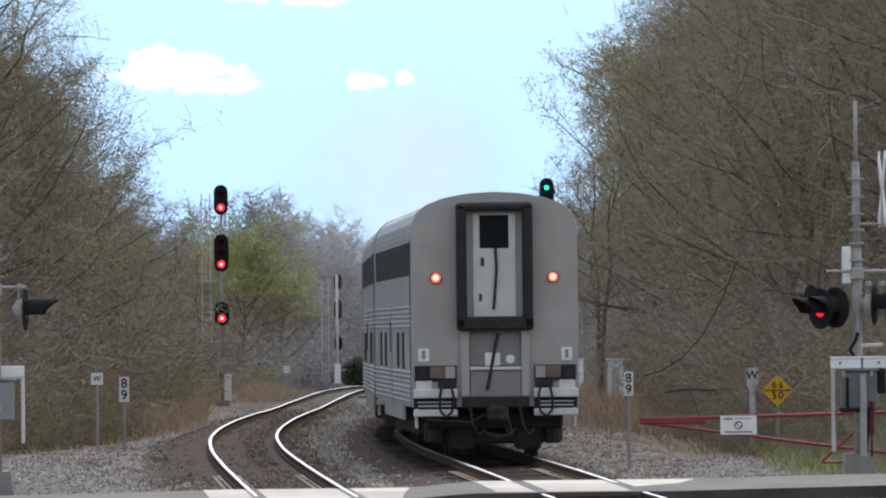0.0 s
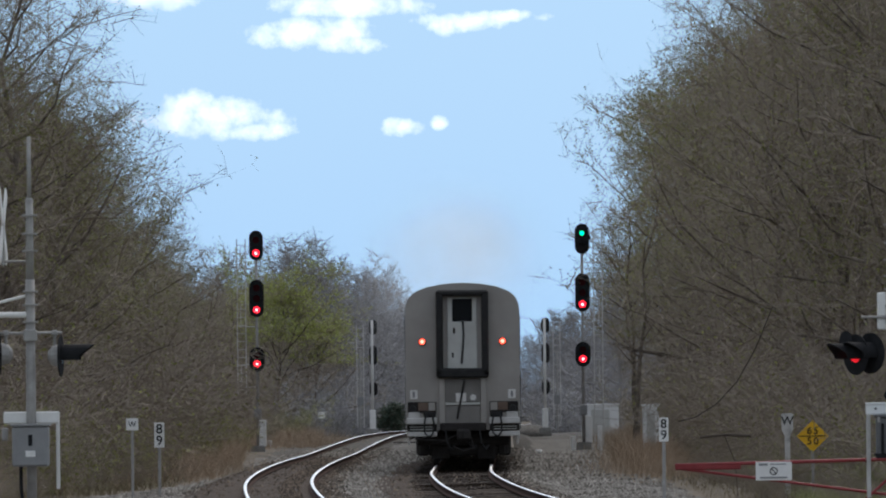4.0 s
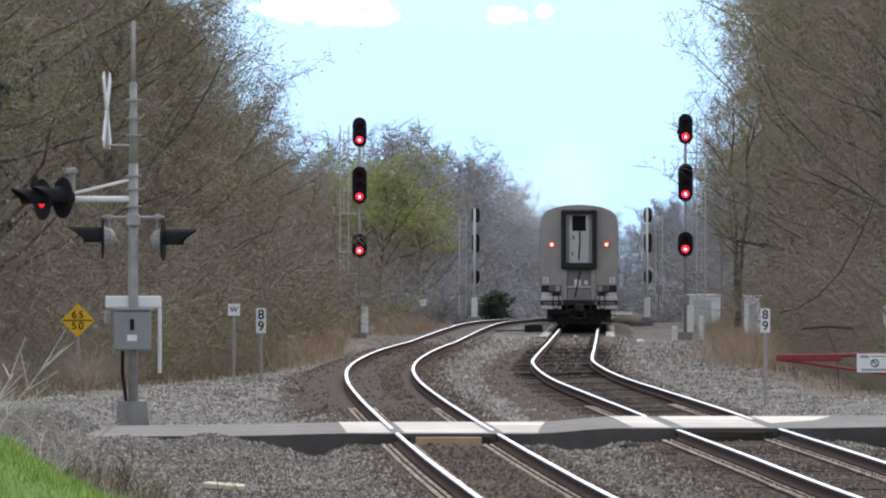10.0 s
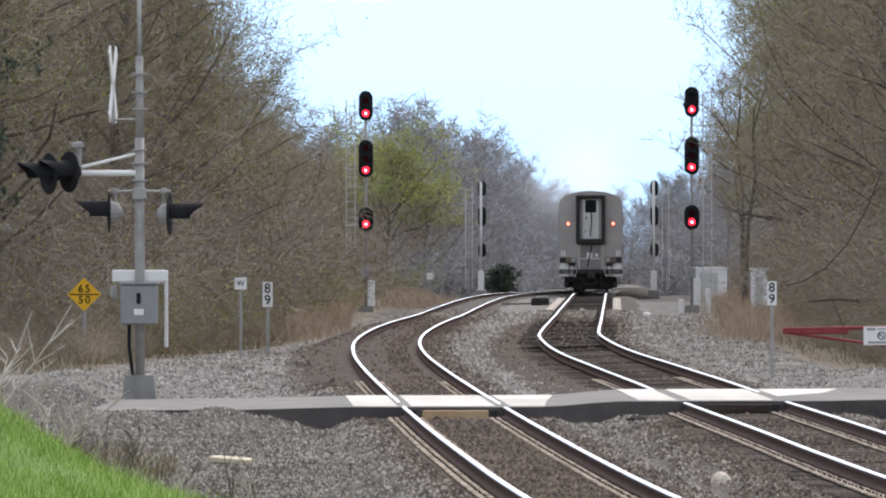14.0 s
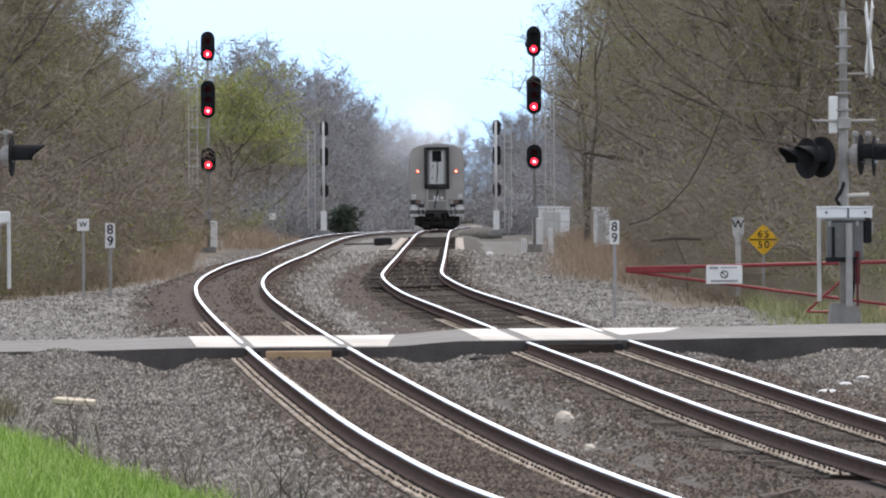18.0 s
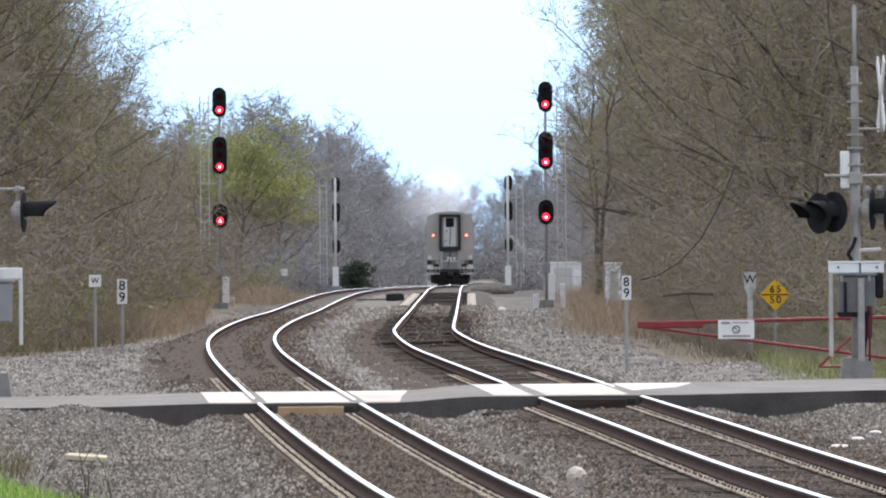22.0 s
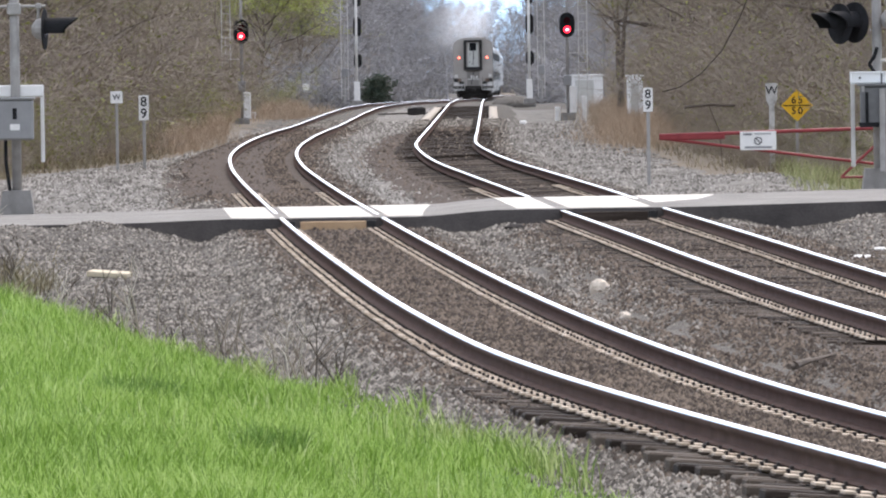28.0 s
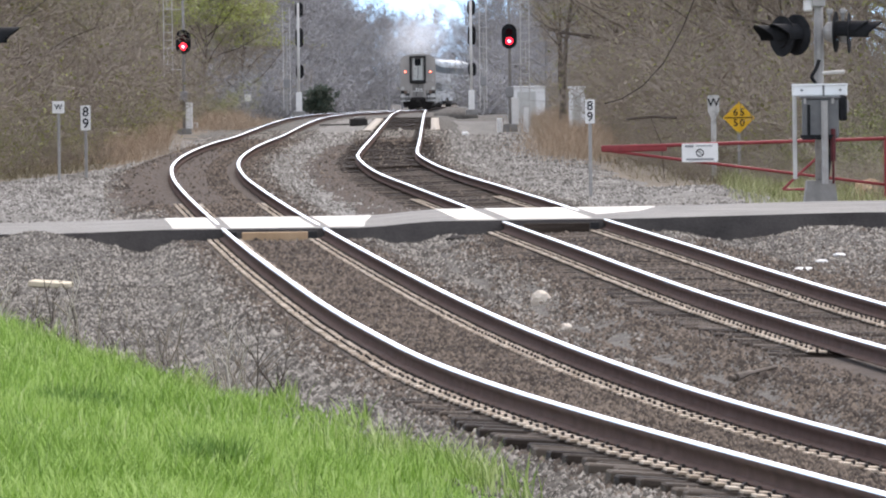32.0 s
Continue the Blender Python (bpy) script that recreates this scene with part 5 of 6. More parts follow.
    if mirror:
        part("plate_lip", Build().box((0.0, -0.185, 1.89), (0.94, 0.03, 0.03), 0.006), M_BRIGHT, plate)
        part("plate_seam", Build().box((0.06, -0.175, 1.80), (0.03, 0.016, 0.19), 0.003), M_DARKBOX, plate)
        for bx in (-0.30, 0.34):
            part("plate_bolt", Build().tube((bx, -0.17, 1.80), (bx, -0.19, 1.80), 0.022, None, 8), M_DARKBOX, plate)
    mirror or part("counterweight_arm", Build().box((0.43 * k, 0.12, 1.50 + low), (0.06, 0.05, 1.25), 0.01), M_WHITE, m, "white counterweight arm")
    part("counterweight", Build().box((-0.44 * k, 0.12, 1.78 + low), (0.10, 0.16, 0.22), 0.02), M_GALV, m)
    part("cable_conduit", Build().path([(-0.17 * k, -0.1, 1.3), (-0.17 * k, -0.1, 0.75), (-0.1 * k, -0.05, 0.2)], 0.03), M_BLACK, m)
    # the cantilever bracket with two lamps for the road, seen edge-on
    arm = mirror or part("lamp_bracket", Build().tube((0, 0, 3.62), (-0.95 * k, 0, 3.62), 0.05, None, 10).tube((0, 0, 3.95), (-0.95 * k, 0, 3.72), 0.025, None, 8), M_WHITE, m, "pale bracket arm")
    mirror or part("bracket_head", Build().tube((-1.0 * k, 0, 3.55), (-1.0 * k, 0, 4.15), 0.045, None, 10).box((-1.02 * k, -0.02, 4.08), (0.2, 0.16, 0.10), 0.02), M_GALV, arm)
    part("crossbar", Build().tube((-0.52, -0.1, 3.32), (0.52, -0.1, 3.32), 0.024, None, 8).box((0, -0.05, 3.28), (0.22, 0.22, 0.2), 0.02), M_GALV, m)
    lamps = []
    spots = ((-1.12, 3.64, -58), (-1.45, 3.61, -62), (-0.46, 2.98, -84), (0.46, 2.94, 84)) if not mirror else ((-0.34, 2.72, -50), (-0.58, 2.70, -56), (0.24, 2.76, 78), (0.46, 2.74, 82))
    for lx, lz, turn in spots:
        key = ("right" if mirror else "left") + str(len(lamps)) if len(lamps) < 2 else None
        lamps.append(flasher(m, lx, -0.1, lz, turn, key, None if key else (3.1 if mirror else 3.32)))
    board = Build()
    for a in (52, -52):
        board.box((0, 0, 0), (0.025, 1.45, 0.21), 0.004, turn=Euler((radians(a), 0, 0)).to_matrix())
    part("crossbuck", board, M_WHITE, m, "white crossbuck seen from its edge", at=pose(-0.44 * k, 0.1, top - 0.42, 0, 0, -4.5 * k))
    part("crossbuck_bracket", Build().tube((0, 0, top - 1.0), (-0.44 * k, 0.1, top - 1.0), 0.02, None, 8).tube((-0.44 * k, 0.1, top - 1.06), (-0.44 * k, 0.1, top - 0.4), 0.022, None, 8), M_GALV, m)
    return m, lamps


def sign_post(name, label, x, y, h, category, radius=0.035, material=None):
    z = stand(x, y)
    m = thing(name, label, category, pose(x, y, z))
    part("post", Build().box((0, 0.03, h / 2 - 0.1), (radius * 2, radius * 1.4, h + 0.2), 0.006), material or M_GALV, m)
    return m


UP = pose(0, -0.016, 0, 90)


def speed_sign(x, y, lower):
    m = sign_post("speed_sign", "yellow diamond speed board reading 65 over 50 on a steel post", x, y, lower + 0.35, "sign")
    r = 0.355
    face = part("sign_board", Build().prism([(-r, 0), (0, -r), (r, 0), (0, r)], -0.012, 0.0), M_YELLOW, m, "yellow diamond board", at=pose(0, 0, lower + 0.35))
    for digits, dz in (("65", 0.115), ("50", -0.118)):
        for digit, dx in zip(digits, (-0.073, 0.073)):
            letters("numeral", digit, 0.225, M_BLACK, face, pose(dx, -0.016, dz, 90))
    part("divider", Build().box((0, -0.016, 0), (0.62, 0.006, 0.024)), M_BLACK, face, "black dividing bar")
    return m


def milepost(x, y, top, s=1.0):
    m = sign_post("milepost", "white milepost plate with stacked numerals 8 and 9", x, y, top, "milepost")
    face = part("plate", Build().box((0, -0.01, 0), (0.225 * s, 0.012, 0.56 * s), 0.004), M_WHITE, m, "white plate", at=pose(0, 0, top - 0.25))
    letters("numeral", "8", 0.30 * s, M_BLACK, face, pose(0, -0.02, 0.13 * s, 90))
    letters("numeral", "9", 0.30 * s, M_BLACK, face, pose(0, -0.02, -0.13 * s, 90))
    return m


def whistle_sign(x, y, top):
    m = sign_post("whistle_sign", "small square white whistle board with a black W", x, y, top, "sign", 0.03)
    face = part("plate", Build().box((0, -0.01, 0), (0.26, 0.012, 0.26), 0.004), M_WHITE, m, "white square plate", at=pose(0, 0, top - 0.1))
    letters("letter", "W", 0.16, M_BLACK, face, pose(0, -0.02, 0, 90))
    return m


def whistle_paddle(x, y, top):
    z = stand(x, y)
    m = thing("whistle_post", "weathered white paddle-shaped whistle post with a black W", "sign", pose(x, y, z))
    out = [(-0.055, -0.2), (0.055, -0.2), (0.06, top - 0.50), (0.125, top - 0.36), (0.135, top - 0.03), (0.10, top), (-0.10, top), (-0.135, top - 0.03), (-0.125, top - 0.36), (-0.06, top - 0.50)]
    part("post", Build().prism(out, -0.03, 0.03), M_PEELED, m)
    letters("letter", "W", 0.26, M_BLACK, m, pose(0, -0.036, top - 0.17, 90))
    return m


def swing_gate(x0, x1, y):
    """A red tube barrier across the access track, with a white notice."""
    z = float(road_height(6)) - 0.29
    m = thing("barrier_gate", "red steel tube swing gate with a white notice", "gate", pose(0, y, z))
    top, low = 1.05, 0.30
    part("top_rail", Build().tube((x0, 0, top), (x1, 0, top + 0.10), 0.034, None, 10), M_RED, m, smooth=True)
    part("end_cap", Build().box((x0 + 0.6, 0, top - 0.035), (1.2, 0.07, 0.10), 0.02), M_RED, m)
    part("brace_rail", Build().tube((x0 + 0.1, 0, top - 0.06), (x1, 0, low), 0.028, None, 10), M_RED, m, smooth=True)
    part("upright", Build().tube((x1, 0, 0), (x1, 0, top + 0.14), 0.06, None, 10), M_RED, m)
    part("gate_post", Build().box((x1 + 0.28, 0.05, 0.6), (0.16, 0.16, 1.5), 0.02), M_RED, m, "square red gate post")
    part("hinge_panel", Build().box((x1 + 0.15, 0.0, 0.45), (0.3, 0.05, 0.55), 0.01), M_RED, m)
    part("foot_frame", Build().path([(7.86, -0.1, 0.24), (7.28, -0.1, 0.24), (7.9, -0.1, 0.80), (7.9, -0.1, 0.62)], 0.024), M_RED, m, "red triangular foot")
    sign = part("notice_board", Build().box((0, 0, 0), (0.66, 0.012, 0.34), 0.004), M_WHITE, m, "white notice with a round symbol and unreadable lines", at=pose(5.78, -0.06, 0.93))
    for lx, lz, lw, lh in ((-0.19, 0.12, 0.16, 0.04), (0.08, 0.125, 0.3, 0.02), (0, -0.12, 0.5, 0.035)):
        part("text_bar", Build().box((lx, -0.01, lz), (lw, 0.004, lh)), M_GREYBOX, sign, "grey bar of writing")
    ring, turns, sides = Build(), 20, 6
    pts = []
    for i in range(turns):
        a = 2 * math.pi * i / turns
        for j in range(sides):
            c = 2 * math.pi * j / sides
            pts.append(((0.065 + 0.009 * math.cos(c)) * math.cos(a), -0.01 + 0.009 * math.sin(c), (0.065 + 0.009 * math.cos(c)) * math.sin(a)))
    ring.add(pts, [(i * sides + j, i * sides + (j + 1) % sides, (i + 1) % turns * sides + (j + 1) % sides, (i + 1) % turns * sides + j) for i in range(turns) for j in range(sides)])
    part("symbol_bar", Build().tube((-0.04, -0.01, 0.04), (0.04, -0.01, -0.04), 0.009, None, 6), M_BLACK, sign)
    part("symbol", ring, M_BLACK, sign, "black ring symbol")
    return m


def relay_house(x, y, w, d, h, label, mat=None):
    mat = mat or M_WHITE
    m = thing("relay_cabinet", label, "relay cabinet", pose(x, y, stand(x, y)))
    part("body", Build().box((0, 0, h / 2), (w, d, h), 0.03), mat, m)
    part("roof", Build().box((0, 0, h + 0.04), (w + 0.1, d + 0.1, 0.08), 0.02), mat, m)
    part("door", Build().box((0.0, -d / 2 - 0.012, h * 0.48), (w * 0.5, 0.02, h * 0.8), 0.006), M_DOOR, m, "pale door")
    part("plinth", Build().box((0, 0, 0.0), (w + 0.06, d + 0.06, 0.16), 0.02), M_CONCRETE, m)
    return m


def bungalow(x, y, w, d, h):
    """A pale metal equipment hut with a low gable, corner trim and an amber lamp; x is the middle of its front."""
    m = thing("equipment_hut", "pale grey metal equipment hut with an amber lamp", "equipment hut", pose(x, y, stand(x, y)))
    part("body", Build().box((0, d / 2, h / 2), (w, d, h), 0.02), M_ALU, m)
    part("roof", Build().prism([(-w / 2 - 0.12, h - 0.02), (w / 2 + 0.03, h - 0.02), (w / 2 + 0.03, h + 0.03), (0, h + 0.20), (-w / 2 - 0.12, h + 0.03)], -0.28, d + 0.2), M_ALU, m, "low gabled metal roof")
    for sx in (-1, 1):
        part("corner_trim", Build().box((sx * (w / 2 - 0.04), -0.015, h / 2), (0.11, 0.03, h - 0.05), 0.006), M_PALE_STEM, m, "cream corner trim")
    part("door", Build().box((-0.12, -0.015, h * 0.46), (0.78, 0.03, h * 0.84), 0.01), M_GREYBOX, m, "grey hut door")
    part("amber_lamp", Build().tube((w / 2 - 0.19, -0.01, h - 0.31), (w / 2 - 0.19, -0.07, h - 0.31), 0.034, 0.03, 12), M_AMBER, m, "lit amber indicator lamp")
    part("notice", Build().box((w / 2 - 0.20, -0.02, h - 1.0), (0.24, 0.012, 0.26), 0.004), M_WHITE, m, "white notice plate")
    for dx in (0.02, 0.10):
        part("vent_pipe", Build().tube((w / 2 - dx, 0.0, h), (w / 2 - dx, 0.0, h + 0.18), 0.022, None, 6), M_PALE_STEM, m)
    return m


# ---- the train ----
CAR = 25.9


def car_outline(w=1.55, top=4.93, floor=0.95):
    right = [(w, floor), (w, 4.12), (w - 0.03, 4.36), (w - 0.12, 4.55), (w - 0.30, 4.70), (w - 0.62, 4.82), (w - 1.05, 4.90)]
    return right + [(0, top)] + [(-x, z) for x, z in right[::-1]]


def make_car():
    """A double-deck stainless passenger car; its rear end stands at y = 0 and faces -y."""
    car = thing("passenger_car", "double-deck stainless-steel passenger car with grey flat end", "train car", group="cars of the train")
    body = part("body", Build().prism([(x, z) for x, z in car_outline()], 0.06, CAR - 0.5), M_TRAIN, car, "stainless-steel body shell")
    shell = [(x * 0.995, z) for x, z in car_outline()]
    part("end_wall", Build().prism(shell, 0.0, 0.10), M_TRAIN_END, car, "dusty grey flat end wall")
    part("roof_rim", Build().prism([(x * 1.006, z * 1.003) for x, z in car_outline(floor=4.2)], 0.02, 0.16), M_TRAIN, car)
    # ribs on both sides
    for side in (-1, 1):
        for z in np.concatenate([np.arange(1.05, 1.6, 0.09), np.arange(2.45, 2.85, 0.09), np.arange(4.2, 4.5, 0.1)]):
            drop = 0.0 if z < 4.15 else 0.03 + (z - 4.2) * 0.35
            part("side_rib", Build().box((side * (1.56 - drop), CAR / 2 - 0.2, float(z)), (0.03, CAR - 0.8, 0.045), 0.01), M_TRAIN, car)
        for k in range(14):
            part("upper_window", Build().box((side * 1.553, 1.15 + k * 1.72, 3.72), (0.03, 1.55, 0.62), 0.012), M_GLASS, car, "dark upper window")
        for wy in (5.2, 8.6, 17.4, 20.8):
            part("lower_window", Build().box((side * 1.553, wy, 2.0), (0.03, 1.2, 0.7), 0.012), M_GLASS, car, "dark lower window")
        door = part("boarding_door", Build().box((side * 1.556, 13.0, 1.95), (0.035, 1.0, 1.9), 0.012), M_TRAIN, car, "steel boarding door")
        part("door_window", Build().box((side * 1.578, 13.0, 2.25), (0.02, 0.42, 0.62), 0.008), M_GLASS, door)
        part("end_seam", Build().box((side * 1.555, 0.55, 2.5), (0.02, 0.05, 3.1)), M_TRAIN_DARK, car)
        part("side_skirt", Build().box((side * 1.50, CAR / 2, 0.86), (0.06, 13.0, 0.42), 0.02), M_TRAIN, car)
    # diaphragm and door on the upper level
    dia = Build()
    for sx in (-1, 1):
        dia.box((sx * 0.615, -0.14, 3.55), (0.19, 0.34, 2.34), 0.05)
    dia.box((0, -0.14, 4.66), (1.42, 0.34, 0.16), 0.05).box((0, -0.14, 2.49), (1.42, 0.34, 0.26), 0.05)
    part("diaphragm", dia, M_RUBBER, car, "black rubber diaphragm frame")
    part("vestibule_recess", Build().box((0, -0.004, 3.6), (1.06, 0.03, 2.0)), M_TRAIN_END, car)
    door = part("end_door", Build().box((0, -0.03, 3.58), (0.80, 0.04, 1.92), 0.01), M_DOOR, car, "pale end door")
    part("door_window", Build().box((0, -0.055, 4.2), (0.54, 0.02, 0.62), 0.02), M_GLASS, door, "dark door window")
    part("door_latch", Build().box((-0.22, -0.06, 3.64), (0.06, 0.03, 0.16), 0.008).box((-0.26, -0.06, 2.98), (0.05, 0.03, 0.14), 0.008), M_TRAIN_DARK, door)
    part("hanging_strap", Build().path([(0.02, -0.08, 3.9), (0.04, -0.09, 3.5), (-0.02, -0.09, 2.75)], 0.025), M_RUBBER, door, "black hanging strap")
    for sx in (-1, 1):
        lamp = part("tail_lamp", Build().tube((sx * 1.09, 0.0, 3.35), (sx * 1.09, -0.07, 3.35), 0.105, 0.10, 16), M_TRAIN_DARK, car, "round tail lamp")
        part("lamp_lens", Build().tube((sx * 1.09, -0.06, 3.35), (sx * 1.09, -0.085, 3.35), 0.085, 0.08, 16), M_TAIL, lamp, "lit red lens")
        part("lamp_core", Build().tube((sx * 1.09, -0.084, 3.35), (sx * 1.09, -0.092, 3.35), 0.045, 0.042, 12), M_TAIL_CORE, lamp)
        part("collision_post", Build().box((sx * 0.56, -0.06, 1.78), (0.16, 0.14, 1.3), 0.02), M_TRAIN_END, car)
        part("number_plate", Build().box((sx * 1.33, -0.012, 1.92), (0.2, 0.02, 0.24), 0.004), M_WHITE, car, "small pale plate")
        part("plate_mark", Build().box((sx * 1.33, -0.026, 1.92), (0.07, 0.008, 0.16)), M_GREYBOX, car)
        pocket = part("corner_pocket", Build().box((sx * 1.11, -0.01, 1.57), (0.78, 0.05, 0.30), 0.01), M_TRAIN_DARK, car, "dark recess with cable sockets")
        part("cable_socket", Build().tube((sx * 1.36, -0.03, 1.54), (sx * 1.36, -0.12, 1.54), 0.09, 0.08, 10), M_RUBBER, pocket)
        part("socket_plate", Build().box((sx * 1.08, -0.04, 1.59), (0.27, 0.03, 0.22), 0.01), M_RUST, pocket, "brown dusty socket plate")
        part("socket_plate", Build().box((sx * 0.84, -0.04, 1.59), (0.19, 0.03, 0.22), 0.01), M_TRAIN_END, pocket)
        part("sill_panel", Build().box((sx * 1.33, -0.035, 1.36), (0.30, 0.03, 0.16), 0.008), M_STEP, car, "pale sill panel")
        part("hose_bundle", Build().box((sx * 0.90, -0.06, 1.37), (0.34, 0.08, 0.15), 0.03), M_RUBBER, car, "dark bundle of hoses")
        part("step_bar", Build().box((sx * 1.12, -0.09, 1.20), (0.82, 0.22, 0.17), 0.02), M_STEP, car, "pale end step bar")
        part("lower_step", Build().box((sx * 1.12, -0.07, 0.84), (0.82, 0.20, 0.13), 0.02), M_STEP, car, "pale lower step")
        part("step_grille", Build().box((sx * 1.12, 0.0, 1.02), (0.80, 0.06, 0.20), 0.01), M_TRAIN_DARK, car)
        part("grille_bar", Build().box((sx * 1.14, -0.05, 1.04), (0.62, 0.03, 0.026), 0.005), M_DOOR, car)
        part("grille_bar", Build().box((sx * 1.14, -0.05, 0.97), (0.62, 0.03, 0.026), 0.005), M_DOOR, car)
        part("brake_hose", Build().path([(sx * 0.84, -0.22, 1.38), (sx * 0.78, -0.27, 1.1), (sx * 0.82, -0.27, 0.86), (sx * 0.93, -0.27, 0.76), (sx * 1.04, -0.27, 0.88), (sx * 1.05, -0.26, 1.12), (sx * 1.0, -0.22, 1.36)], 0.024), M_RUBBER, car, "hanging brake hose")
        part("truck_frame", Build().box((sx * 1.05, 2.6, 0.5), (0.22, 4.0, 0.5), 0.05), M_TRAIN_DARK, car)
        part("truck_frame", Build().box((sx * 1.05, CAR - 3.2, 0.5), (0.22, 4.0, 0.5), 0.05), M_TRAIN_DARK, car)
    for wy in (1.3, 3.9, CAR - 4.5, CAR - 1.9):
        ax = Build().tube((-0.85, wy, 0.46), (0.85, wy, 0.46), 0.08, None, 8)
        for sx in (-1, 1):
            ax.tube((sx * 0.69, wy, 0.46), (sx * 0.82, wy, 0.46), 0.47, 0.46, 22)
        part("wheelset", ax, M_TRAIN_DARK, car)
    part("centre_panel", Build().box((0, -0.02, 2.02), (0.96, 0.05, 0.62), 0.01), M_TRAIN_PANEL, car, "darker grey centre panel")
    part("buffer_plate", Build().box((0, -0.04, 1.36), (0.96, 0.08, 0.52), 0.02), M_TRAIN_PANEL, car)
    part("panel_bar", Build().box((0, -0.09, 1.66), (0.94, 0.06, 0.06), 0.01), M_DOOR, car)
    part("round_marker", Build().tube((0.28, -0.04, 1.83), (0.28, -0.07, 1.83), 0.085, None, 12).box((-0.05, -0.05, 1.83), (0.28, 0.03, 0.24), 0.01), M_WHITE, car)
    part("trailing_hose", Build().path([(0.05, -0.08, 2.3), (-0.05, -0.1, 1.8), (-0.16, -0.12, 1.25)], 0.028), M_RUBBER, car)
    part("end_sill", Build().box((0, -0.02, 1.03), (1.25, 0.3, 0.22), 0.03), M_TRAIN_DARK, car)
    part("coupler", Build().box((0, -0.4, 0.82), (0.34, 0.7, 0.32), 0.06).box((0.1, -0.72, 0.82), (0.22, 0.2, 0.28), 0.05), M_TRAIN_DARK, car, "dark steel coupler")
    part("coupler_lever", Build().path([(-1.3, -0.2, 0.72), (-0.5, -0.26, 0.66), (0.0, -0.45, 0.9)], 0.02).path([(0.2, -0.3, 0.75), (0.28, -0.5, 0.45), (0.0, -0.55, 0.38), (-0.25, -0.45, 0.5)], 0.03), M_TRAIN_DARK, car)
    part("underframe_gear", Build().box((0, CAR / 2, 0.62), (2.5, 12.0, 0.55), 0.05), M_TRAIN_DARK, car)
    for sx in (-1, 1):
        part("corner_step", Build().box((sx * 1.47, 0.1, 0.80), (0.06, 0.25, 0.5), 0.02), M_STEP, car)
        part("journal_box", Build().box((sx * 1.12, 1.3, 0.46), (0.34, 0.5, 0.42), 0.06), M_TRAIN_DARK, car)
        part("coil_spring", Build().tube((sx * 1.08, 0.95, 0.30), (sx * 1.08, 0.95, 0.78), 0.15, None, 12), M_TRAIN_DARK, car)
        part("brake_hanger", Build().box((sx * 0.62, 0.7, 0.42), (0.5, 0.12, 0.55), 0.04), M_TRAIN_DARK, car)
    part("truck_end_beam", Build().box((0, 0.62, 0.70), (2.56, 0.22, 0.34), 0.05).box((0, 0.75, 0.36), (1.9, 0.14, 0.22), 0.04), M_TRAIN_DARK, car, "grimy truck end beam")
    for gx in (-0.48, 0.1, 0.44):
        part("air_hose", Build().path([(gx, -0.25, 0.95), (gx + 0.05, -0.32, 0.6), (gx + 0.16, -0.32, 0.42), (gx + 0.26, -0.28, 0.55)], 0.026), M_RUBBER, car, "black hanging air hose")
    return car


def make_engine():
    loco = thing("locomotive", "grey diesel passenger locomotive at the head of the train", "locomotive", group="")
    part("body", Build().prism([(1.5, 1.1), (1.5, 3.9), (1.2, 4.4), (-1.2, 4.4), (-1.5, 3.9), (-1.5, 1.1)], 0.1, 18.0), M_TRAIN, loco)
    part("nose", Build().add([(-1.5, 18.0, 1.1), (1.5, 18.0, 1.1), (1.5, 18.0, 3.9), (-1.5, 18.0, 3.9), (-1.4, 21.0, 1.1), (1.4, 21.0, 1.1), (1.3, 19.2, 3.8), (-1.3, 19.2, 3.8)], [(1, 0, 3, 2), (4, 5, 6, 7), (1, 2, 6, 5), (0, 4, 7, 3), (2, 3, 7, 6), (0, 1, 5, 4)]), M_TRAIN, loco)
    part("windscreen", Build().box((0, 19.7, 3.3), (2.2, 0.06, 0.7), 0.02), M_GLASS, loco)
    part("exhaust_stack", Build().box((0, 8.0, 4.5), (0.5, 1.4, 0.3), 0.04), M_TRAIN_DARK, loco)
    part("fuel_tank", Build().box((0, 9.5, 0.75), (2.6, 6.0, 0.7), 0.1), M_TRAIN_DARK, loco)
    for y in (3.0, 16.5):
        part("truck", Build().box((0, y, 0.55), (2.4, 4.0, 0.8), 0.08), M_TRAIN_DARK, loco)
    return loco


# ---- what moves ----
def rail_pose(back, front_gap):
    """Pose of a vehicle whose rear is at distance `back` on the main line."""
    x0, z0, _, _ = line_at(MAIN_LINE, back)
    x1, z1, _, _ = line_at(MAIN_LINE, back + front_gap)
    a, b = Vector((float(x0[0]), back, float(z0[0]))), Vector((float(x1[0]), back + front_gap, float(z1[0])))
    d = b - a
    return Matrix.Translation(a) @ Euler((math.asin(d.z / d.length), 0, -math.atan2(d.x, d.y))).to_matrix().to_4x4()


def swing(key, lit):
    """Swings a lamp's added vane aside while the lamp shows, between the times given."""
    ob = VANES[key]
    shut, aside = ob.matrix_basis.copy(), ob.matrix_basis @ pose(0, 0, 0, 0, 84, 0)
    state = any(a <= 0 < b for a, b in lit)
    rows = [(0.0, aside if state else shut)]
    for a, b in lit:
        if a > 0:
            rows += [(a - 0.034, shut), (a, aside)]
        if b < 32:
            rows += [(max(b, 0.04), aside), (max(b, 0.04) + 0.034, shut)]
    rows.append((32.0, rows[-1][1]))
    walk(ob, rows)


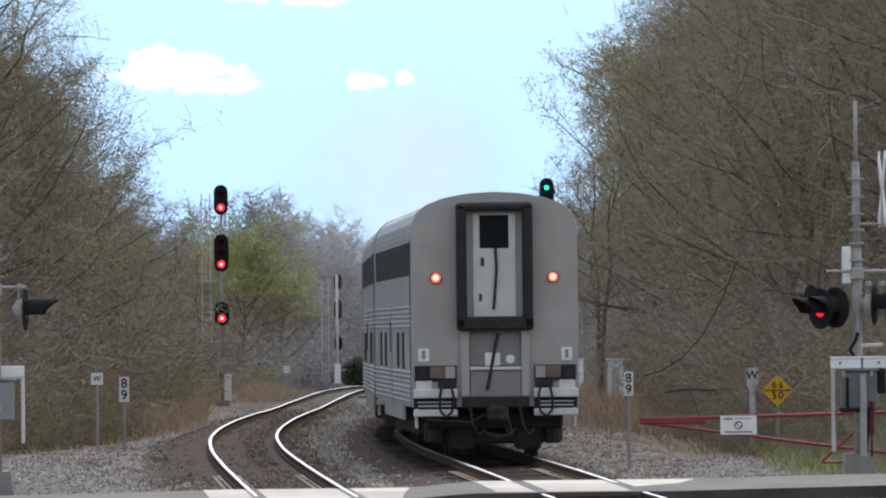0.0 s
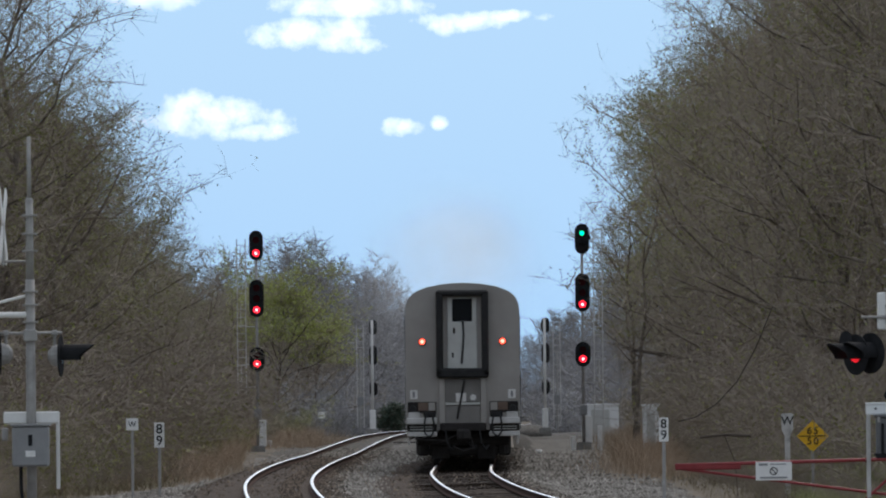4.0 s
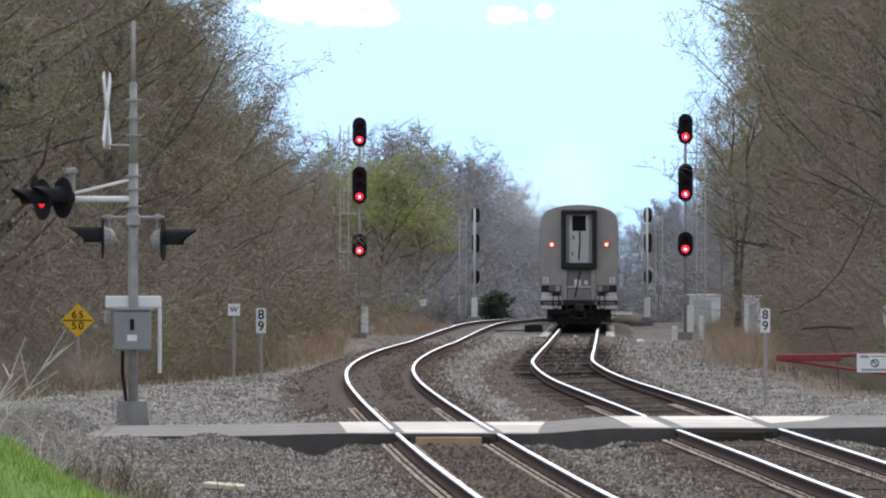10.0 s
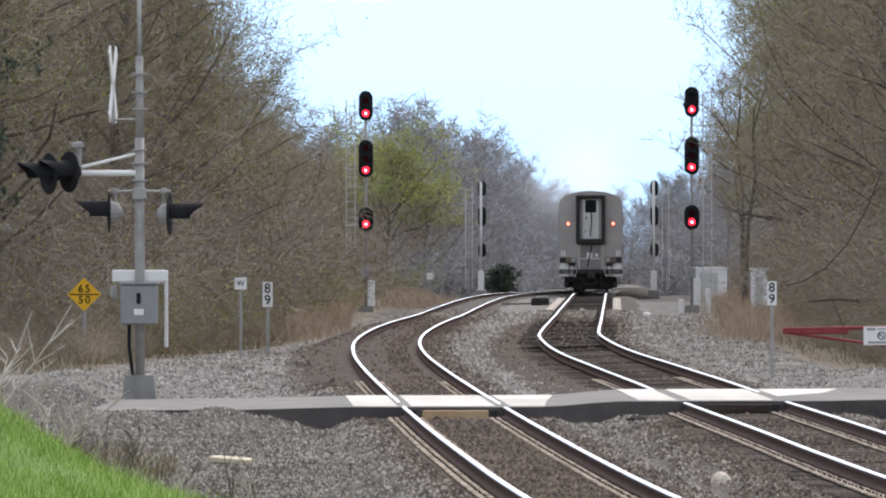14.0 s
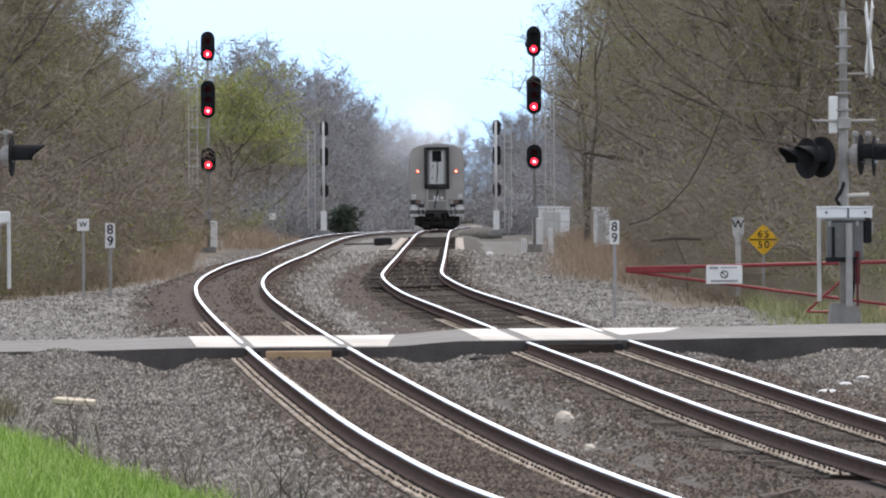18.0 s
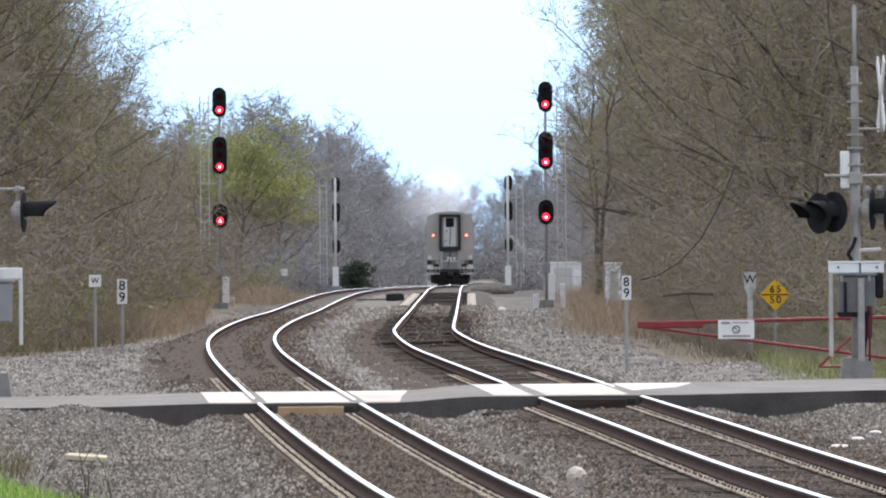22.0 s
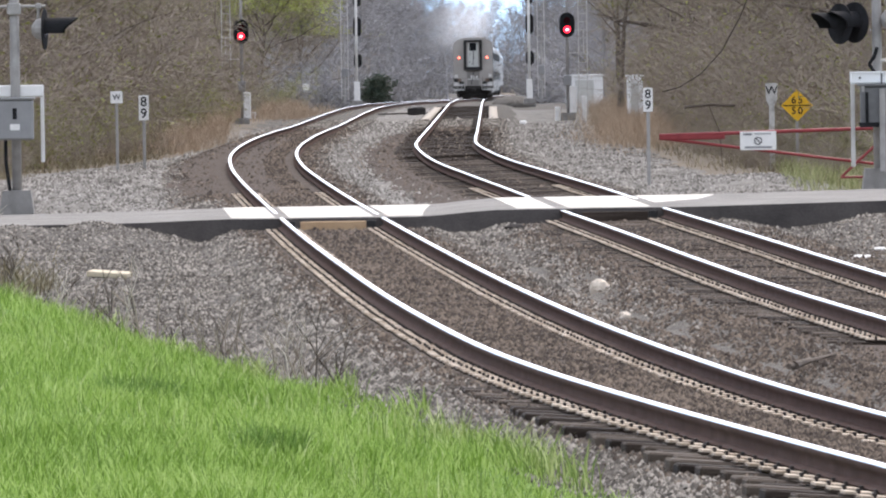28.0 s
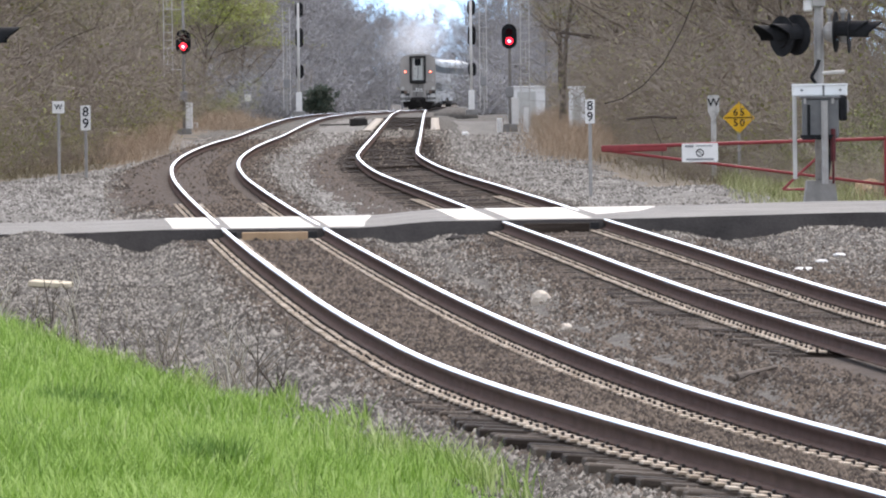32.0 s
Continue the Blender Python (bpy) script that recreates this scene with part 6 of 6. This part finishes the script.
def motions():
    for k, vehicle in enumerate(TRAIN):
        rows = []
        for t in range(33):
            back = 168.0 + 19.3 * t + k * (CAR + 0.5)
            rows.append((float(t), rail_pose(back, CAR - 0.5)))
        walk(vehicle, rows)
    for puff, ahead, side, up in PUFFS:
        rows = []
        for t in range(33):
            y = 168.0 + 19.3 * t + ahead
            x, z, _, _ = line_at(MAIN_LINE, min(y, 1180))
            rows.append((float(t), pose(float(x[0]) + side, y, float(z[0]) + up + 0.25 * math.sin(t * 0.35 + ahead), 0, 8 * math.sin(t * 0.2 + ahead), 0)))
        walk(puff, rows)
    # the signal's upper lamps change from green to red; the crossing lamps flash by turns until the train has cleared
    swing("green", [(0, 4.62)])
    swing("red", [(4.85, 32)])
    swing("left0", [(5.7 + 1.2 * k, 6.28 + 1.2 * k) for k in range(-4, 5)])
    swing("left1", [(5.1 + 1.2 * k, 5.68 + 1.2 * k) for k in range(-4, 5)])
    swing("right0", [(0.5 + 1.2 * k, 1.08 + 1.2 * k) for k in range(9)])
    swing("right1", [(1.1 + 1.2 * k, 1.68 + 1.2 * k) for k in range(-1, 9)])


# ---- small things ----
def twiggy(name, label, x, y, seed, stems, height, mat, wide=0.5, per=3, category="weed", stout=1.0, splay=0.5):
    rng = np.random.default_rng(seed)
    ob = thing(name, label, category, pose(x, y, stand(x, y)))
    for i in range(stems):
        fine = []
        p = Vector((rng.uniform(-wide, wide), rng.uniform(-wide, wide), -0.03))
        w = Vector((rng.uniform(-splay, splay), rng.uniform(-splay, splay), 1)).normalized()
        size = height * rng.uniform(0.5, 1.1)
        for k in range(4):
            w = (w + Vector((rng.uniform(-0.3, 0.3), rng.uniform(-0.3, 0.3), 0))).normalized()
            q = p + w * size / 4
            r = 0.009 * stout * height ** 0.7
            fine.append((p, q, r * (1 - 0.2 * k), r * (0.8 - 0.2 * k)))
            for n in range(per):
                s = p.lerp(q, rng.random())
                v = (w + Vector((rng.uniform(-0.9, 0.9), rng.uniform(-0.9, 0.9), rng.uniform(-0.2, 0.5)))).normalized()
                fine.append((s, s + v * size * rng.uniform(0.12, 0.35), r * 0.5, r * 0.25))
            p = q
        part("stalk", fast_mesh("stalk", *sticks(fine, 4), mat), None, ob)
    return ob


def lump(name, label, category, x, y, size, mat, seed, lift=0.0):
    rng = np.random.default_rng(seed)
    b = Build().ball((0, 0, 0), 1.0, 11, 7)
    b.v = [(p[0] * size[0] * rng.uniform(0.8, 1.15), p[1] * size[1] * rng.uniform(0.8, 1.15), p[2] * size[2] * rng.uniform(0.8, 1.15)) for p in b.v]
    ob = new(name, b.mesh(name, mat, False))
    ob.matrix_basis = pose(x, y, stand(x, y) + size[2] * 0.45 + lift, 0, 0, 30)
    return tagged(ob, label, category)


def small_things():
    for i, (x, y, n, h, mat) in enumerate([(-7.4, 115, 11, 1.9, M_PALE_STEM), (-8.3, 119, 16, 2.2, M_BRUSH), (-6.6, 113, 8, 1.3, M_PALE_STEM)]):
        twiggy("dead_bush", "pale leafless bush of dead stems beside the grass", x, y, 300 + i, n, h, mat, 0.25, 3, "shrub", 1.5, 1.0)
    edge = random.Random(4)
    for i in range(46):
        y = edge.uniform(70, 112)
        x = float(turf_edge(y)) + edge.uniform(-0.05, 0.4)
        twiggy("dead_weed", "thin dead weed stalk at the edge of the grass", x, y, 400 + i, edge.choice((1, 2, 3)), edge.uniform(0.3, 0.75), edge.choice((M_BRUSH, M_BARK, M_PALE_STEM)), 0.08, 2, "weed", 1.35)
    twiggy("dead_weed", "pale dead stalk standing in the ballast", -1.54, 80.8, 470, 1, 0.55, M_PALE_STEM, 0.02, 1, "weed", 1.5)
    twiggy("dead_weed", "thin weed between the two tracks", -1.6, 196, 471, 2, 1.2, M_BRUSH, 0.1, 2)
    vine = thing("hanging_branch", "long dark bare branch arching down from the trees", "branch", pose(0, 212, 0))
    part("branch", Build().path([(7.45, 0, 4.2), (7.05, 0, 3.25), (6.6, 0, 2.45), (6.1, 0, 1.92), (5.6, 0, 1.62), (5.2, 0, 1.52)], 0.016, 7), M_BARK, vine)
    snag = thing("fallen_branch", "dark broken branch lying in the verge brush", "branch", pose(0, 206, 0))
    part("branch", Build().path([(5.55, 0, 1.18), (6.1, 0, 1.23), (6.7, 0, 1.2)], 0.03, 7).path([(6.1, 0, 1.23), (6.35, 0, 0.6), (6.4, 0, -0.2)], 0.010, 7), M_BARK, snag)
    twiggy("dead_branch", "dry branch lying between the tracks", -1.5, 178, 472, 5, 0.5, M_BARK, 0.5, 3)
    lump("rock", "pale boulder lying in the ballast between tracks", "rock", 1.66, 96.5, (0.105, 0.11, 0.10), M_ROCK, 1)
    lump("rock", "small pale rock lying in the ballast", "rock", 1.73, 86.6, (0.06, 0.06, 0.05), M_ROCK, 2)
    lump("rock", "dark lump of asphalt beside the crossing", "rock", 1.05, 130.5, (0.16, 0.12, 0.06), M_ASPHALT_EDGE, 3)
    lump("rock", "white rock beside the main track", "rock", 3.05, 335, (0.16, 0.16, 0.13), M_WHITE, 4)
    for i, (x, y) in enumerate([(5.95, 123.0), (5.0, 108.7), (5.49, 117.2), (6.25, 124.1)]):
        lump("litter", "scrap of white litter on the ballast", "litter", x, y, (0.10, 0.08, 0.03), M_WHITE, 20 + i)
    board = new("wooden_board", Build().box((0, 0, 0), (0.52, 0.3, 0.07), 0.012).mesh("wooden_board", M_PLANK))
    board.matrix_basis = pose(-4.16, 112.7, stand(-4.16, 112.7, 0.06), 3, 4, -12)
    tagged(board, "tan broken board lying on the gravel", "board")
    stick = thing("broken_stick", "grey broken stick lying beside the near track", "stick", pose(2.87, 70.5, stand(2.87, 70.5, 0.05)))
    part("shaft", Build().tube((-0.22, -0.9, 0), (0.22, 0.9, 0.03), 0.024, 0.012, 7).tube((-0.17, -0.75, 0.0), (-0.02, -0.1, 0.02), 0.035, 0.02, 7), M_BARK, stick)
    lump("stone_block", "brown weathered block of stone behind the gate", "stone", 9.42, 175, (0.36, 0.3, 0.24), M_PANEL_END, 41)
    heap = Build().ball((0, 0, 0), 1.0, 18, 8)
    rng = np.random.default_rng(31)
    heap.v = [(p[0] * 1.15 * rng.uniform(0.93, 1.07), p[1] * 3.0, p[2] * 0.55 * rng.uniform(0.93, 1.07)) for p in heap.v]
    ob = new("gravel_heap", heap.mesh("gravel_heap", M_BALLAST, True))
    ob.matrix_basis = pose(3.75, 462, stand(3.75, 462, 0.05))
    tagged(ob, "low heap of grey gravel beside the main track", "gravel heap")
    for i, (x, y, h) in enumerate([(4.55, 352, 0.55), (5.55, 350, 0.95), (-8.1, 392, 0.3)]):
        p = thing("marker_post", "short white marker post by the signal", "post", pose(x, y, stand(x, y)))
        part("post", Build().box((0, 0, h / 2 - 0.1), (0.2, 0.2, h + 0.2), 0.02), M_WHITE, p)
    far = sign_post("small_sign", "small pale sign on a thin post", -7.3, 490, 1.3, "sign", 0.03)
    part("plate", Build().box((0, -0.01, 1.2), (0.34, 0.014, 0.34), 0.01), M_WHITE, far)
    sw = thing("switch_machine", "low grey switch machine between the tracks", "switch machine", pose(-1.0, 372, stand(-1.0, 372)))
    part("housing", Build().box((0, 0, 0.17), (0.75, 0.6, 0.3), 0.04), M_TRAIN_DARK, sw)
    part("cover", Build().box((0.05, 0, 0.36), (0.5, 0.5, 0.08), 0.02), M_GALV, sw)
    part("throw_rod", Build().tube((-1.6, 0, 0.08), (0, 0, 0.1), 0.03, None, 6), M_TRAIN_DARK, sw)
    walkway = thing("timber_walkway", "tan timber strips laid beside the main rails", "walkway")
    for side in (-1, 1):
        verts, faces, _ = ribbon(MAIN_LINE, side * 1.25, -0.13, [(-0.17, -0.08), (0.17, -0.08), (0.17, 0.0), (-0.17, 0.0)], 332, 410, 3.0, [0, 0, 0, 0])
        part("strip", fast_mesh("strip", verts, faces, [M_STRIP]), None, walkway)
    pole = thing("utility_pole", "weathered grey wooden utility pole among trees", "pole", pose(-12.9, 205, stand(-12.9, 205)))
    part("pole", Build().tube((0, 0, -0.2), (0.1, 0, 9.5), 0.11, 0.08, 10), M_BARK, pole)
    rngt = np.random.default_rng(33)
    for i in range(2):
        x, y = ((-2.23, 66.8), (-1.06, 54.6))[i]
        n = 420
        a, r = rngt.uniform(0, 6.28, n), (0.36, 0.2)[i] * np.sqrt(rngt.random(n))
        grass_sheet("grass_tuft", "dark green tuft of taller grass", x + r * np.cos(a), y + 2.5 * r * np.sin(a), 0.24, 0.006, M_TUFT, 50 + i, 0.7)


# ---- placing ----
lay_track(NEAR_LINE, 44, 578, "near railway track with rusty rails, dark ties and tan tie plates", 45, 175)
lay_track(MAIN_LINE, 60, 1190, "main railway track with polished rails on dark ties", 75, 205)
lay_crossing(NEAR_LINE, "pale crossing panels on the near track", M_PANEL_END, ((-1.17, 0.66), (0.0, 1.26), (1.40, 1.10)))
lay_crossing(MAIN_LINE, "pale crossing panels on the main track", M_TIE, ((-1.12, 0.58), (0.0, 1.26), (1.47, 1.26)))
scatter_ballast()
signal_mast(-7.9, 360, 0.03, -1, "tall three-headed railway signal showing three red lamps", 8.4)
signal_mast(5.0, 355, 0.08, 1, "tall three-headed railway signal beside a lattice ladder", 8.6)
back_signal(-4.2, 455, 0.28, -1, "railway signal facing away with a white base case")
back_signal(4.45, 452, 0.28, 1, "railway signal facing away beside the gravel heap")
mast_left, lamps_left = crossing_mast(-6.98, 148.5, 0.0, False, "grey crossing flasher mast with a grey gate mechanism")
mast_right, lamps_right = crossing_mast(7.25, 150, 0.13, True, "grey crossing flasher mast seen beside the red gate")
speed_sign(-10.1, 190, 1.04)
speed_sign(7.88, 200, 1.08)
whistle_sign(-6.99, 195, 1.70)
whistle_paddle(7.32, 200, 1.9)
milepost(-6.67, 203, 1.64)
milepost(4.08, 178, 1.98, 0.84)
swing_gate(3.98, 9.2, 165)
relay_house(7.1, 446, 1.8, 1.5, 1.55, "white steel relay cabinet behind the signal", M_BRIGHT)
relay_house(6.9, 321, 0.56, 0.5, 1.75, "narrow white cabinet among dry grass", M_BRIGHT)
bungalow(-11.90, 172, 1.5, 2.2, 2.64)
plant_woods()
sow()
small_things()
first_car = make_car()
TRAIN = [first_car] + [copy_thing(first_car, Matrix.Identity(4)) for _ in range(6)]
TRAIN.append(make_engine())
PUFFS = []
for ahead, side, up, size in ((58, -0.4, 6.2, 1.05), (100, -1.4, 6.2, 1.45), (142, -0.5, 7.4, 1.55)):
    b = Build().ball((0, 0, 0), 3.0, 20, 12)
    b.v = [(x, y * 0.8, z) for x, y, z in b.v]
    puff = new("smoke_puff", b.mesh("smoke_puff", M_SMOKE, True))
    puff.scale = (size, size, size)
    puff.visible_shadow = False
    PUFFS.append((tagged(puff, "thin pale grey diesel exhaust drifting over the train", "smoke", group="exhaust smoke"), ahead, side, up))
motions()
